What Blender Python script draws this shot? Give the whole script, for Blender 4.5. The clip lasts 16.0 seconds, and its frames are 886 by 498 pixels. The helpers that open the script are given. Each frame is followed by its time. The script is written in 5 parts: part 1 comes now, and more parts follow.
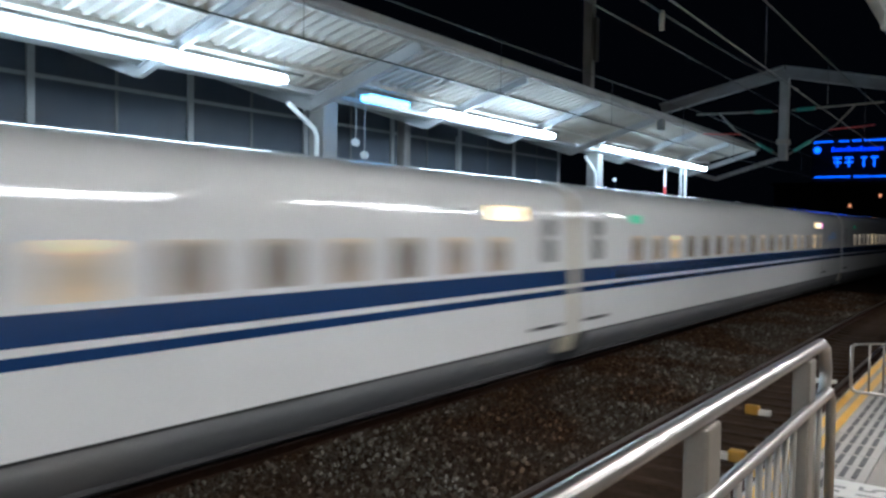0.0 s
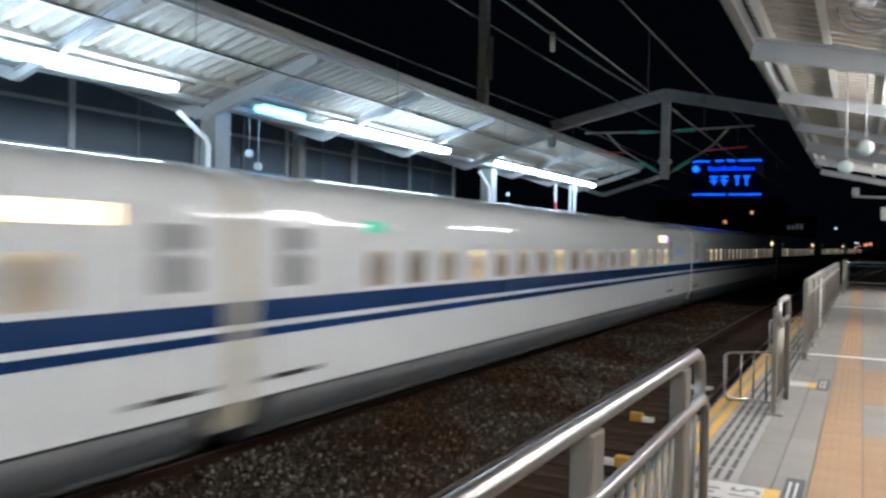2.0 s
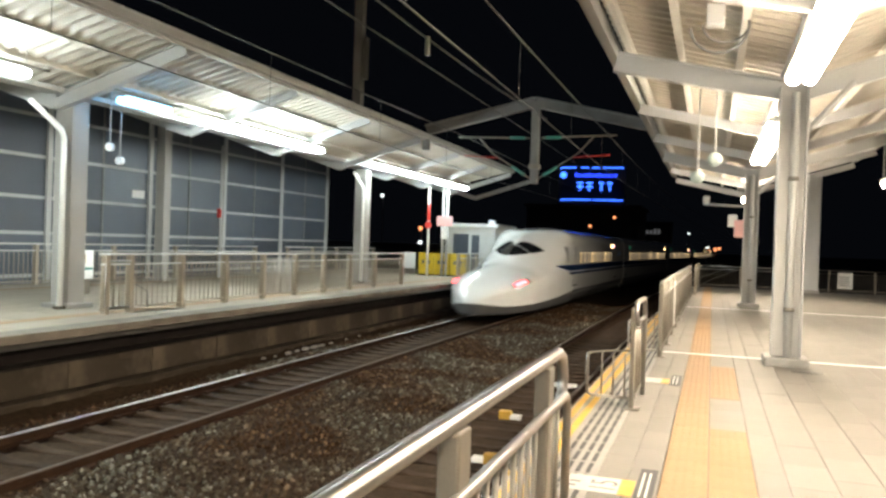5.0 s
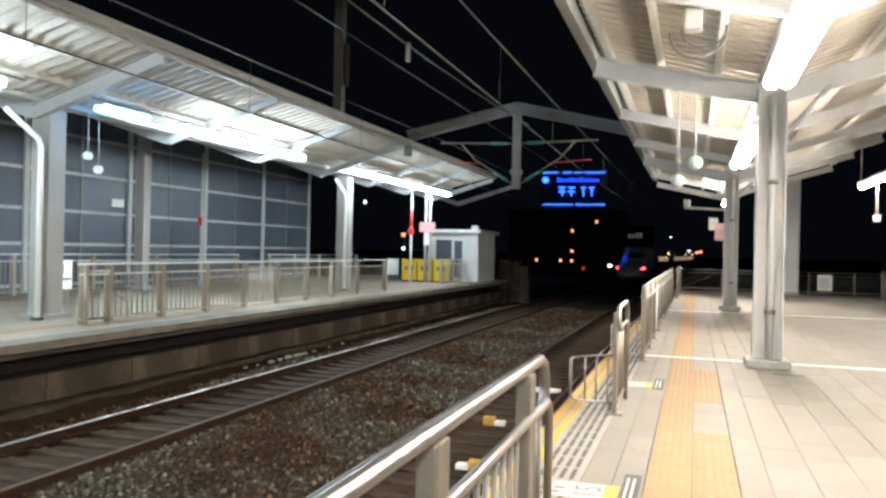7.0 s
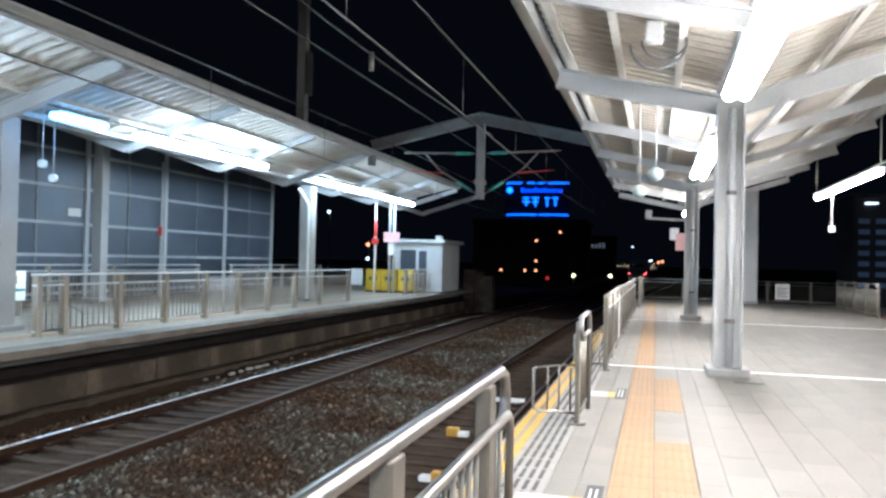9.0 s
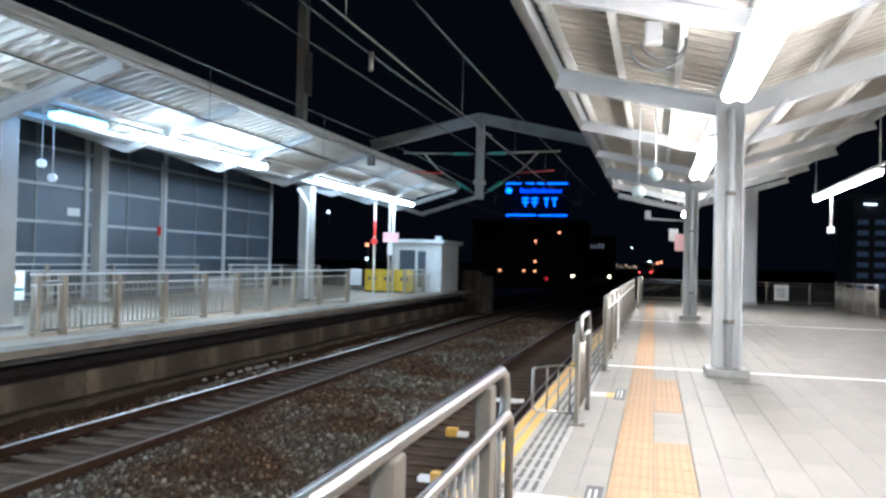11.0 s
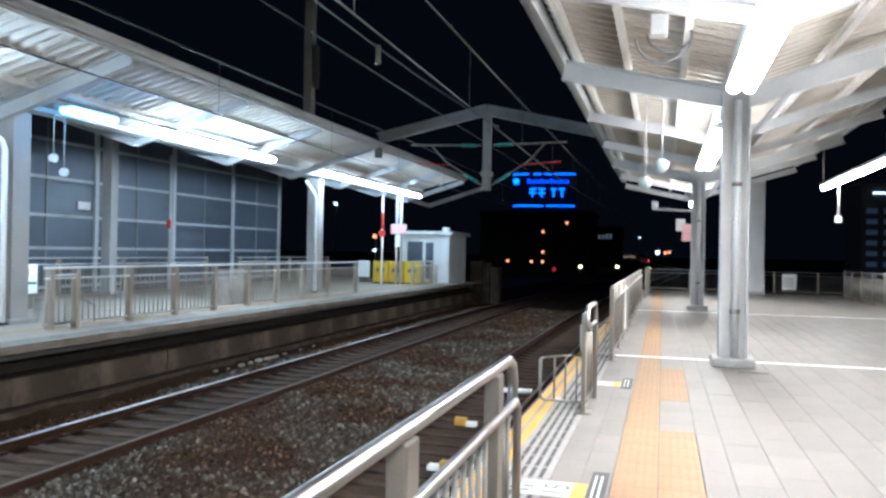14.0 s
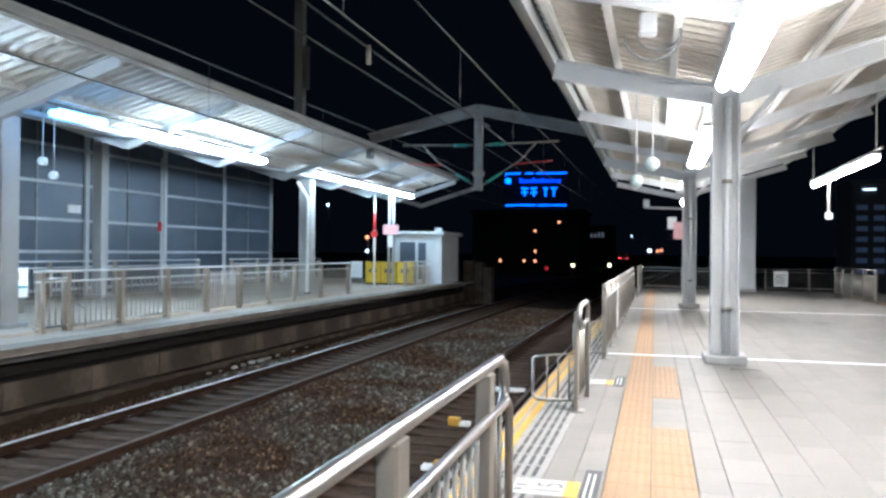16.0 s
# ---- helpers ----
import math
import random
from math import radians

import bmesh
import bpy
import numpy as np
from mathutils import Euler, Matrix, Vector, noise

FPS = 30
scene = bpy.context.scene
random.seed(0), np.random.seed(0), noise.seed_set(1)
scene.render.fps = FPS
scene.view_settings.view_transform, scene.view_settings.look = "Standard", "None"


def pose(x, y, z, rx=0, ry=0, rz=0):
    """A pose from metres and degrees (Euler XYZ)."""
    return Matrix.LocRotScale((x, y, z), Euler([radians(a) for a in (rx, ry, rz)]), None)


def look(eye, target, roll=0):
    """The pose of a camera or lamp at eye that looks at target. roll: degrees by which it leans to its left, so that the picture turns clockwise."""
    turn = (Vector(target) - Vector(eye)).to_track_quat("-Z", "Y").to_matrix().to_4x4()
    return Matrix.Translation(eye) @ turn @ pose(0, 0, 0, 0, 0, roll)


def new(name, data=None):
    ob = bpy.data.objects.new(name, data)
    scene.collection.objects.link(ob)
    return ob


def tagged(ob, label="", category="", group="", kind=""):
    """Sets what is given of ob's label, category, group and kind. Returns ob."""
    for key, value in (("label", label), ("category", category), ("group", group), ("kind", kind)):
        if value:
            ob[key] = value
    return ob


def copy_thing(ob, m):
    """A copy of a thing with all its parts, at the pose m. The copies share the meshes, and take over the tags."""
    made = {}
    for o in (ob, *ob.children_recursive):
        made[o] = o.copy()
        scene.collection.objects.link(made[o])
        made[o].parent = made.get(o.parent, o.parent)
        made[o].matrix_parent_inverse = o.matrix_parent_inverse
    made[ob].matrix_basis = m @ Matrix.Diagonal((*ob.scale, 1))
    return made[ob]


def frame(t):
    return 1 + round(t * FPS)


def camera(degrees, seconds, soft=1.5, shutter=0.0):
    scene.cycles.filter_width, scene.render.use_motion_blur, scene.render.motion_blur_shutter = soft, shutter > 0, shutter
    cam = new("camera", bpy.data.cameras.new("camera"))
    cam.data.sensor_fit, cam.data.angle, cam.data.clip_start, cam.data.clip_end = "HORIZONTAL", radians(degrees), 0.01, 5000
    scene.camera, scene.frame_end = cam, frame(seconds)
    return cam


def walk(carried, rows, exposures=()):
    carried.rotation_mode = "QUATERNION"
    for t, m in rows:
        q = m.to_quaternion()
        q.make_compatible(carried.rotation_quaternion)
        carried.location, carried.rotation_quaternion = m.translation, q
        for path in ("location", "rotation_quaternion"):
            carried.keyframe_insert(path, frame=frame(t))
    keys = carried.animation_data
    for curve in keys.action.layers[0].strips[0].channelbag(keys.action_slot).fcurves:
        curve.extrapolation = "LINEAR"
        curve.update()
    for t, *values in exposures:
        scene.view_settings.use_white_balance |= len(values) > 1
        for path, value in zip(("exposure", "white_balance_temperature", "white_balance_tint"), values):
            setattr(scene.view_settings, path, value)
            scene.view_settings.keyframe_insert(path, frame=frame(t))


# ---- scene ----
cam = camera(58.98, 16.0, soft=2.7, shutter=0.85)
PATH = [
    (0, look((-0.081, 0.073, 1.525), (-5.925, 8.181, 1.207), 0.91)),
    (0.5, look((-0.078, 0.066, 1.525), (-5.858, 8.223, 1.281), 0.78)),
    (1, look((-0.071, 0.040, 1.531), (-5.681, 8.317, 1.379), 1.01)),
    (1.5, look((-0.055, -0.005, 1.539), (-5.220, 8.557, 1.426), 1.32)),
    (2, look((-0.057, 0.026, 1.536), (-4.778, 8.841, 1.406), 1.28)),
    (2.5, look((-0.054, 0.022, 1.536), (-4.596, 8.930, 1.396), 0.96)),
    (3, look((-0.062, 0.025, 1.537), (-4.484, 8.993, 1.404), 0.98)),
    (3.5, look((-0.057, 0.005, 1.539), (-4.191, 9.110, 1.415), 1.16)),
    (4, look((-0.052, 0.007, 1.540), (-3.833, 9.265, 1.505), 1.35)),
    (4.5, look((-0.046, -0.002, 1.541), (-3.597, 9.346, 1.501), 1.65)),
    (5, look((-0.042, 0.011, 1.540), (-3.295, 9.466, 1.469), 1.92)),
    (7.5, look((-0.031, 0.051, 1.546), (-3.000, 9.600, 1.582), 1.18)),
    (8, look((-0.016, -0.006, 1.547), (-2.798, 9.599, 1.602), 1.18)),
    (8.5, look((-0.030, 0.088, 1.543), (-2.687, 9.728, 1.628), 1.23)),
    (9, look((-0.029, 0.109, 1.545), (-2.655, 9.756, 1.693), 1.28)),
    (11.5, look((-0.038, 0.110, 1.543), (-2.644, 9.764, 1.694), 1.43)),
    (12, look((-0.041, 0.121, 1.540), (-2.639, 9.776, 1.681), 1.58)),
    (12.5, look((-0.041, 0.117, 1.540), (-2.653, 9.769, 1.633), 1.53)),
    (13, look((-0.039, 0.104, 1.542), (-2.680, 9.749, 1.509), 1.31)),
    (13.5, look((-0.020, 0.008, 1.547), (-2.675, 9.649, 1.515), 1.10)),
    (14, look((-0.010, -0.006, 1.553), (-2.715, 9.621, 1.590), 1.05)),
    (14.5, look((-0.008, 0.001, 1.547), (-2.700, 9.632, 1.597), 0.87)),
    (15, look((-0.005, -0.002, 1.548), (-2.666, 9.637, 1.608), 0.68)),
    (15.5, look((-0.006, 0.002, 1.550), (-2.653, 9.645, 1.596), 0.58)),
    (16, look((0.000, -0.000, 1.550), (-2.615, 9.652, 1.590), 0.53)),
]

EXPOSURES = [(0.0, -1.0, 5550, 10), (1.5, -0.9, 5600, 10), (3.0, -0.7, 5700, 10), (4.0, -0.5, 6300, 10), (4.5, -0.22, 7200, 10), (5.0, 0.12, 7450, 10), (7.3, 0.14, 6300, 10), (9.0, 0.14, 5550, 10), (16.0, 0.14, 5420, 10)]
walk(cam, PATH, EXPOSURES)

# ---- light ----
world = bpy.data.worlds.new("night")
world.use_nodes = True
scene.world = world
world.node_tree.nodes["Background"].inputs[0].default_value = (0.006, 0.008, 0.013, 1)
world.node_tree.nodes["Background"].inputs[1].default_value = 0.24


# ---- numbers of the place ----
RAIL = -1.12          # rail head below platform floor
TRACK_FAR, TRACK_NEAR = -7.78, -3.12
EDGE, FAR_EDGE = -1.28, -9.55
END = 37.2            # end of both platforms
BACK = -30.0
BAY = 4.13


def bend(y):
    """How far the line swings to the right of straight, y metres ahead."""
    ys = (-400, 20, 45, 80, 120, 160, 195, 230, 255, 300, 400, 700)
    xs = (0, 0, 0.4, 2.2, 4.8, 5.9, 5.4, 2.4, -1.0, -9.0, -32.0, -110.0)
    d = np.diff(xs) / np.diff(ys)
    m = [0.0, 0.0] + [0.5 * (d[i - 1] + d[i]) for i in range(2, len(d))] + [d[-1]]
    i = max(0, min(len(d) - 1, int(np.searchsorted(ys, y) - 1)))
    h = ys[i + 1] - ys[i]
    u = (y - ys[i]) / h
    return float((2 * u**3 - 3 * u**2 + 1) * xs[i] + (u**3 - 2 * u**2 + u) * h * m[i] + (3 * u**2 - 2 * u**3) * xs[i + 1] + (u**3 - u**2) * h * m[i + 1])


# ---- materials ----
def nodes_of(name):
    mat = bpy.data.materials.new(name)
    mat.use_nodes = True
    return mat, mat.node_tree.nodes, mat.node_tree.links, mat.node_tree.nodes["Principled BSDF"]


def surface(name, colour, rough=0.6, metal=0.0, vary=0.25, scale=3.0, fine=60.0, bump=0.15, stain=None, stain_scale=0.8, stain_amount=0.4, spread=0.0, coat=0.0, spec=0.5):
    """A surface with stains at a large scale, grain at a fine one, a slight relief and, with spread, a tone of its own for each piece."""
    mat, n, l, b = nodes_of(name)
    b.inputs["Roughness"].default_value = rough
    b.inputs["Metallic"].default_value = metal
    b.inputs["Coat Weight"].default_value = coat
    b.inputs["Specular IOR Level"].default_value = spec
    tc = n.new("ShaderNodeNewGeometry")
    big, small = n.new("ShaderNodeTexNoise"), n.new("ShaderNodeTexNoise")
    big.inputs["Scale"].default_value, small.inputs["Scale"].default_value = scale, fine
    big.inputs["Detail"].default_value, small.inputs["Detail"].default_value = 4, 3
    oc = n.new("ShaderNodeTexCoord")
    for t in (big, small):
        l.new(oc.outputs["Object"], t.inputs["Vector"])
    add = n.new("ShaderNodeMath")
    add.operation = "MULTIPLY_ADD"
    l.new(small.outputs[0], add.inputs[0])
    add.inputs[1].default_value = 0.5
    l.new(big.outputs[0], add.inputs[2])
    ramp = n.new("ShaderNodeMapRange")
    ramp.inputs[1].default_value, ramp.inputs[2].default_value = 0.35, 1.15
    ramp.inputs[3].default_value, ramp.inputs[4].default_value = 1 - vary, 1 + vary * 0.6
    l.new(add.outputs[0], ramp.inputs[0])
    mul = n.new("ShaderNodeMix")
    mul.data_type, mul.blend_type = "RGBA", "MULTIPLY"
    mul.inputs[0].default_value = 1
    mul.inputs[6].default_value = (*colour, 1)
    l.new(ramp.outputs[0], mul.inputs[7])
    out = mul.outputs[2]
    if stain:
        patch = n.new("ShaderNodeTexNoise")
        patch.inputs["Scale"].default_value, patch.inputs["Detail"].default_value = stain_scale, 6
        l.new(oc.outputs["Object"], patch.inputs["Vector"])
        r2 = n.new("ShaderNodeMapRange")
        r2.inputs[1].default_value, r2.inputs[2].default_value = 0.5, 0.7
        r2.inputs[4].default_value = stain_amount
        l.new(patch.outputs[0], r2.inputs[0])
        mix = n.new("ShaderNodeMix")
        mix.data_type = "RGBA"
        l.new(r2.outputs[0], mix.inputs[0])
        l.new(out, mix.inputs[6])
        mix.inputs[7].default_value = (*stain, 1)
        out = mix.outputs[2]
    if spread:
        info = n.new("ShaderNodeObjectInfo")
        sm = n.new("ShaderNodeMath")
        sm.operation = "ADD"
        l.new(info.outputs["Random"], sm.inputs[0])
        l.new(tc.outputs["Random Per Island"], sm.inputs[1])
        fr = n.new("ShaderNodeMath")
        fr.operation = "FRACT"
        l.new(sm.outputs[0], fr.inputs[0])
        mr = n.new("ShaderNodeMapRange")
        mr.inputs[3].default_value, mr.inputs[4].default_value = 1 - spread, 1 + spread
        l.new(fr.outputs[0], mr.inputs[0])
        m2 = n.new("ShaderNodeMix")
        m2.data_type, m2.blend_type = "RGBA", "MULTIPLY"
        m2.inputs[0].default_value = 1
        l.new(out, m2.inputs[6])
        l.new(mr.outputs[0], m2.inputs[7])
        out = m2.outputs[2]
    l.new(out, b.inputs["Base Color"])
    if bump:
        bp = n.new("ShaderNodeBump")
        bp.inputs["Strength"].default_value, bp.inputs["Distance"].default_value = bump, 0.01
        l.new(small.outputs[0], bp.inputs["Height"])
        l.new(bp.outputs[0], b.inputs["Normal"])
    return mat


def glow(name, colour, strength):
    mat, n, l, b = nodes_of(name)
    b.inputs["Base Color"].default_value = (*colour, 1)
    b.inputs["Emission Color"].default_value = (*colour, 1)
    b.inputs["Emission Strength"].default_value = strength
    return mat


M_TILE = surface("platform_tile", (0.165, 0.151, 0.134), 0.65, spec=0.25, vary=0.12, scale=2.0, fine=90, bump=0.05, stain=(0.19, 0.17, 0.145), stain_scale=0.7, stain_amount=0.35, spread=0.06)
M_JOINT = surface("joint_mortar", (0.12, 0.11, 0.10), 0.9, spec=0.1)
M_TACTILE = surface("tactile_yellow", (0.245, 0.157, 0.088), 0.7, spec=0.2, vary=0.15, scale=4, stain=(0.205, 0.13, 0.074), stain_amount=0.4, spread=0.05)
M_YELLOW = surface("yellow_paint", (0.50, 0.27, 0.025), 0.5, vary=0.2, scale=6, stain=(0.3, 0.22, 0.1), stain_scale=3)
M_STRIP = surface("edge_slab", (0.24, 0.225, 0.205), 0.6, vary=0.2, scale=3, stain=(0.25, 0.23, 0.2))
M_GROOVE = surface("groove_rubber", (0.05, 0.05, 0.05), 0.8)
M_LIP = surface("stained_edge_concrete", (0.165, 0.142, 0.117), 0.8, spec=0.15, vary=0.35, scale=2.5, fine=40, bump=0.25, stain=(0.075, 0.06, 0.048), stain_scale=1.8, stain_amount=0.6)
M_FARTILE = surface("far_platform_tile", (0.25, 0.21, 0.165), 0.65, spec=0.2, vary=0.15, scale=1.2, fine=60, bump=0.05, stain=(0.20, 0.165, 0.125), stain_scale=0.5, spread=0.08)
M_GANTRY = surface("weathered_gantry_steel", (0.19, 0.19, 0.185), 0.6, 0.2, vary=0.25, scale=2, fine=40, stain=(0.10, 0.085, 0.07), stain_scale=1.5)
M_HORN = surface("grey_green_plastic", (0.25, 0.29, 0.27), 0.5, vary=0.1, scale=8)
M_COLUMN = surface("dusty_column_paint", (0.29, 0.275, 0.255), 0.55, vary=0.18, scale=1.2, fine=30, bump=0.08, stain=(0.20, 0.185, 0.165), stain_scale=1.0, stain_amount=0.5)
M_LABEL = surface("worn_white_film", (0.40, 0.39, 0.365), 0.6, vary=0.12, scale=12)
M_FARBED = surface("oily_ballast", (0.014, 0.0085, 0.006), 0.9, spec=0.1, vary=0.5, scale=10, fine=60, bump=0.6)
M_BASE = surface("pale_concrete", (0.26, 0.25, 0.235), 0.8, vary=0.2, scale=4, bump=0.2, stain=(0.13, 0.12, 0.11), stain_scale=3)
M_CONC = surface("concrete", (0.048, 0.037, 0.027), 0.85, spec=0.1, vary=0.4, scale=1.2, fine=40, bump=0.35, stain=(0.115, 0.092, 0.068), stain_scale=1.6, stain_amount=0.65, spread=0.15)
# near-black: shade under the far platform put into the colour; also colours cabinet plinths
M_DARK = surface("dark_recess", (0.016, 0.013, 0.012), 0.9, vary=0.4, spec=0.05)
M_PURLIN = surface("purlin_paint", (0.60, 0.58, 0.53), 0.55, vary=0.15, scale=3)
M_STEEL = surface("brushed_steel", (0.33, 0.31, 0.29), 0.28, 0.9, vary=0.12, scale=5, fine=200, bump=0.04)
M_STEEL_DULL = surface("dull_steel", (0.20, 0.18, 0.15), 0.40, 0.5, vary=0.2, scale=4, fine=120, bump=0.06)
M_STEEL_PALE = surface("pale_steel", (0.55, 0.53, 0.50), 0.4, 0.35, vary=0.12, scale=5)
M_STEEL_WARM = surface("warm_dull_steel", (0.30, 0.255, 0.20), 0.5, 0.2, vary=0.2, scale=4)
M_PAINT = surface("grey_white_paint", (0.43, 0.43, 0.42), 0.5, vary=0.14, scale=1.5, fine=30, bump=0.08, stain=(0.42, 0.40, 0.37), stain_scale=1.2, stain_amount=0.4)
M_SHEET = surface("roof_sheet", (0.48, 0.44, 0.375), 0.6, vary=0.18, scale=1.5, fine=20, bump=0.06, stain=(0.32, 0.27, 0.20), stain_scale=0.6, stain_amount=0.55)
M_BEAM = surface("beam_paint", (0.38, 0.38, 0.375), 0.55, vary=0.2, scale=2, fine=40, stain=(0.26, 0.23, 0.2), stain_scale=1.5)
M_ROOFTOP = surface("roof_top", (0.12, 0.12, 0.12), 0.8)
M_RAIL = surface("rail_rust", (0.028, 0.014, 0.008), 0.8, 0.0, spec=0.1, vary=0.35, scale=5, fine=80, bump=0.3)
M_RAILHEAD = surface("rail_head", (0.40, 0.38, 0.37), 0.40, 1.0, vary=0.05, bump=0.0)
M_RAILDULL = surface("dull_rail_head", (0.05, 0.03, 0.02), 0.7, 0.1, vary=0.3)
M_RAILWORN = surface("worn_rail_head", (0.09, 0.07, 0.06), 0.38, 0.6, vary=0.3, bump=0.02)
M_SLEEPER = surface("sleeper_concrete", (0.030, 0.018, 0.011), 0.85, spec=0.1, vary=0.35, scale=2.5, fine=50, bump=0.35, stain=(0.075, 0.048, 0.032), stain_scale=3, stain_amount=0.6, spread=0.25)
M_BED = surface("ballast_bed", (0.040, 0.026, 0.017), 0.95, spec=0.05, vary=0.6, scale=14, fine=60, bump=0.8)
M_GROUND = surface("night_ground", (0.04, 0.04, 0.038), 0.95, vary=0.4, scale=0.2, fine=4)
M_TRAIN = surface("white_train_paint", (0.80, 0.81, 0.80), 0.08, vary=0.04, scale=0.8, fine=8, bump=0.0, coat=0.4)
M_BLUE = surface("blue_train_paint", (0.012, 0.042, 0.135), 0.25, vary=0.06, scale=1, bump=0.0, coat=0.3)
M_SKIRT = surface("grey_train_skirt", (0.085, 0.088, 0.092), 0.5, vary=0.3, scale=1.0, fine=12, stain=(0.12, 0.11, 0.10), stain_scale=0.8, stain_amount=0.6)
M_UNDER = surface("underframe", (0.045, 0.045, 0.045), 0.8, vary=0.4)
M_TGLASS = surface("dark_train_glass", (0.015, 0.016, 0.018), 0.06, vary=0.1, bump=0.0, coat=0.5)
M_GAP = surface("cream_gangway", (0.55, 0.50, 0.38), 0.6, vary=0.2)
M_DOORGLASS = surface("grey_door_glass", (0.16, 0.16, 0.16), 0.35, vary=0.1, bump=0.0)
M_BLACK = surface("black_rubber", (0.02, 0.02, 0.02), 0.7)
M_SIGNWHITE = surface("white_label", (0.78, 0.77, 0.74), 0.5, vary=0.08, scale=8)
M_SIGNGREY = surface("grey_label", (0.10, 0.10, 0.10), 0.5)
M_PINK = surface("pink_plate", (0.75, 0.42, 0.40), 0.5)
M_RED = surface("red_paint", (0.55, 0.04, 0.03), 0.45)
M_GREEN = surface("green_insulator", (0.04, 0.22, 0.19), 0.3)
M_WIRE = surface("wire", (0.05, 0.05, 0.05), 0.6, 0.3, bump=0.0)
M_BOX = surface("yellow_box", (0.62, 0.42, 0.03), 0.5, vary=0.2, scale=3, stain=(0.3, 0.2, 0.05))
M_HUT = surface("hut_panel", (0.60, 0.61, 0.60), 0.6, vary=0.12, stain=(0.45, 0.43, 0.4))
M_SCREEN = surface("screen_panel", (0.066, 0.080, 0.102), 0.35, vary=0.25, scale=0.6, stain=(0.085, 0.085, 0.085), spread=0.2)
M_TUBE_COOL = glow("tube_cool", (0.70, 0.89, 1.0), 105)
M_TUBE_BLUE = glow("tube_bluish", (0.14, 0.50, 1.0), 16)
M_TUBE_WARM = glow("tube_neutral", (1.0, 0.92, 0.81), 108)
M_TAIL = glow("tail_lamp_red", (1.0, 0.04, 0.05), 20)
M_LED_O = glow("led_orange", (1.0, 0.70, 0.34), 4.6)
M_LED_M = glow("led_magenta", (0.9, 0.25, 0.7), 2.2)
M_LED_G = glow("led_green", (0.05, 0.75, 0.42), 0.15)
M_NEON = glow("neon_blue", (0.01, 0.05, 1.0), 3.4)
M_NEON_LT = glow("neon_light_blue", (0.02, 0.13, 1.0), 5.0)
M_LAMP_O = glow("far_lamp_orange", (1.0, 0.36, 0.16), 2.2)
M_LAMP_Y = glow("far_lamp_yellow", (1.0, 0.85, 0.45), 8.0)
M_LAMP_W = glow("far_lamp_white", (0.75, 0.9, 1.0), 4.0)
M_LAMP_R = glow("far_lamp_red", (1.0, 0.05, 0.06), 0.35)


def stones():
    """Ballast: brown and grey stones, each of one tone, rustier in patches."""
    mat, n, l, b = nodes_of("ballast_stones")
    b.inputs["Roughness"].default_value = 0.85
    b.inputs["Specular IOR Level"].default_value = 0.15
    geo = n.new("ShaderNodeNewGeometry")
    oc = n.new("ShaderNodeTexCoord")
    tone = n.new("ShaderNodeValToRGB")
    tone.color_ramp.elements[0].color = (0.045, 0.034, 0.024, 1)
    tone.color_ramp.elements[1].color = (0.21, 0.20, 0.175, 1)
    for p, c in ((0.30, (0.042, 0.028, 0.018, 1)), (0.60, (0.062, 0.050, 0.035, 1)), (0.84, (0.090, 0.083, 0.067, 1)), (0.95, (0.14, 0.135, 0.115, 1))):
        tone.color_ramp.elements.new(p).color = c
    l.new(geo.outputs["Random Per Island"], tone.inputs[0])
    patch, grain = n.new("ShaderNodeTexNoise"), n.new("ShaderNodeTexNoise")
    patch.inputs["Scale"].default_value, grain.inputs["Scale"].default_value = 0.55, 70
    for t in (patch, grain):
        l.new(oc.outputs["Object"], t.inputs["Vector"])
    mr = n.new("ShaderNodeMapRange")
    mr.inputs[1].default_value, mr.inputs[2].default_value, mr.inputs[4].default_value = 0.42, 0.58, 1.0
    l.new(patch.outputs[0], mr.inputs[0])
    mix = n.new("ShaderNodeMix")
    mix.data_type, mix.blend_type = "RGBA", "MULTIPLY"
    l.new(mr.outputs[0], mix.inputs[0])
    l.new(tone.outputs[0], mix.inputs[6])
    mix.inputs[7].default_value = (0.66, 0.41, 0.26, 1)
    l.new(mix.outputs[2], b.inputs["Base Color"])
    bp = n.new("ShaderNodeBump")
    bp.inputs["Strength"].default_value, bp.inputs["Distance"].default_value = 0.4, 0.01
    l.new(grain.outputs[0], bp.inputs["Height"])
    l.new(bp.outputs[0], b.inputs["Normal"])
    return mat


M_STONES = stones()


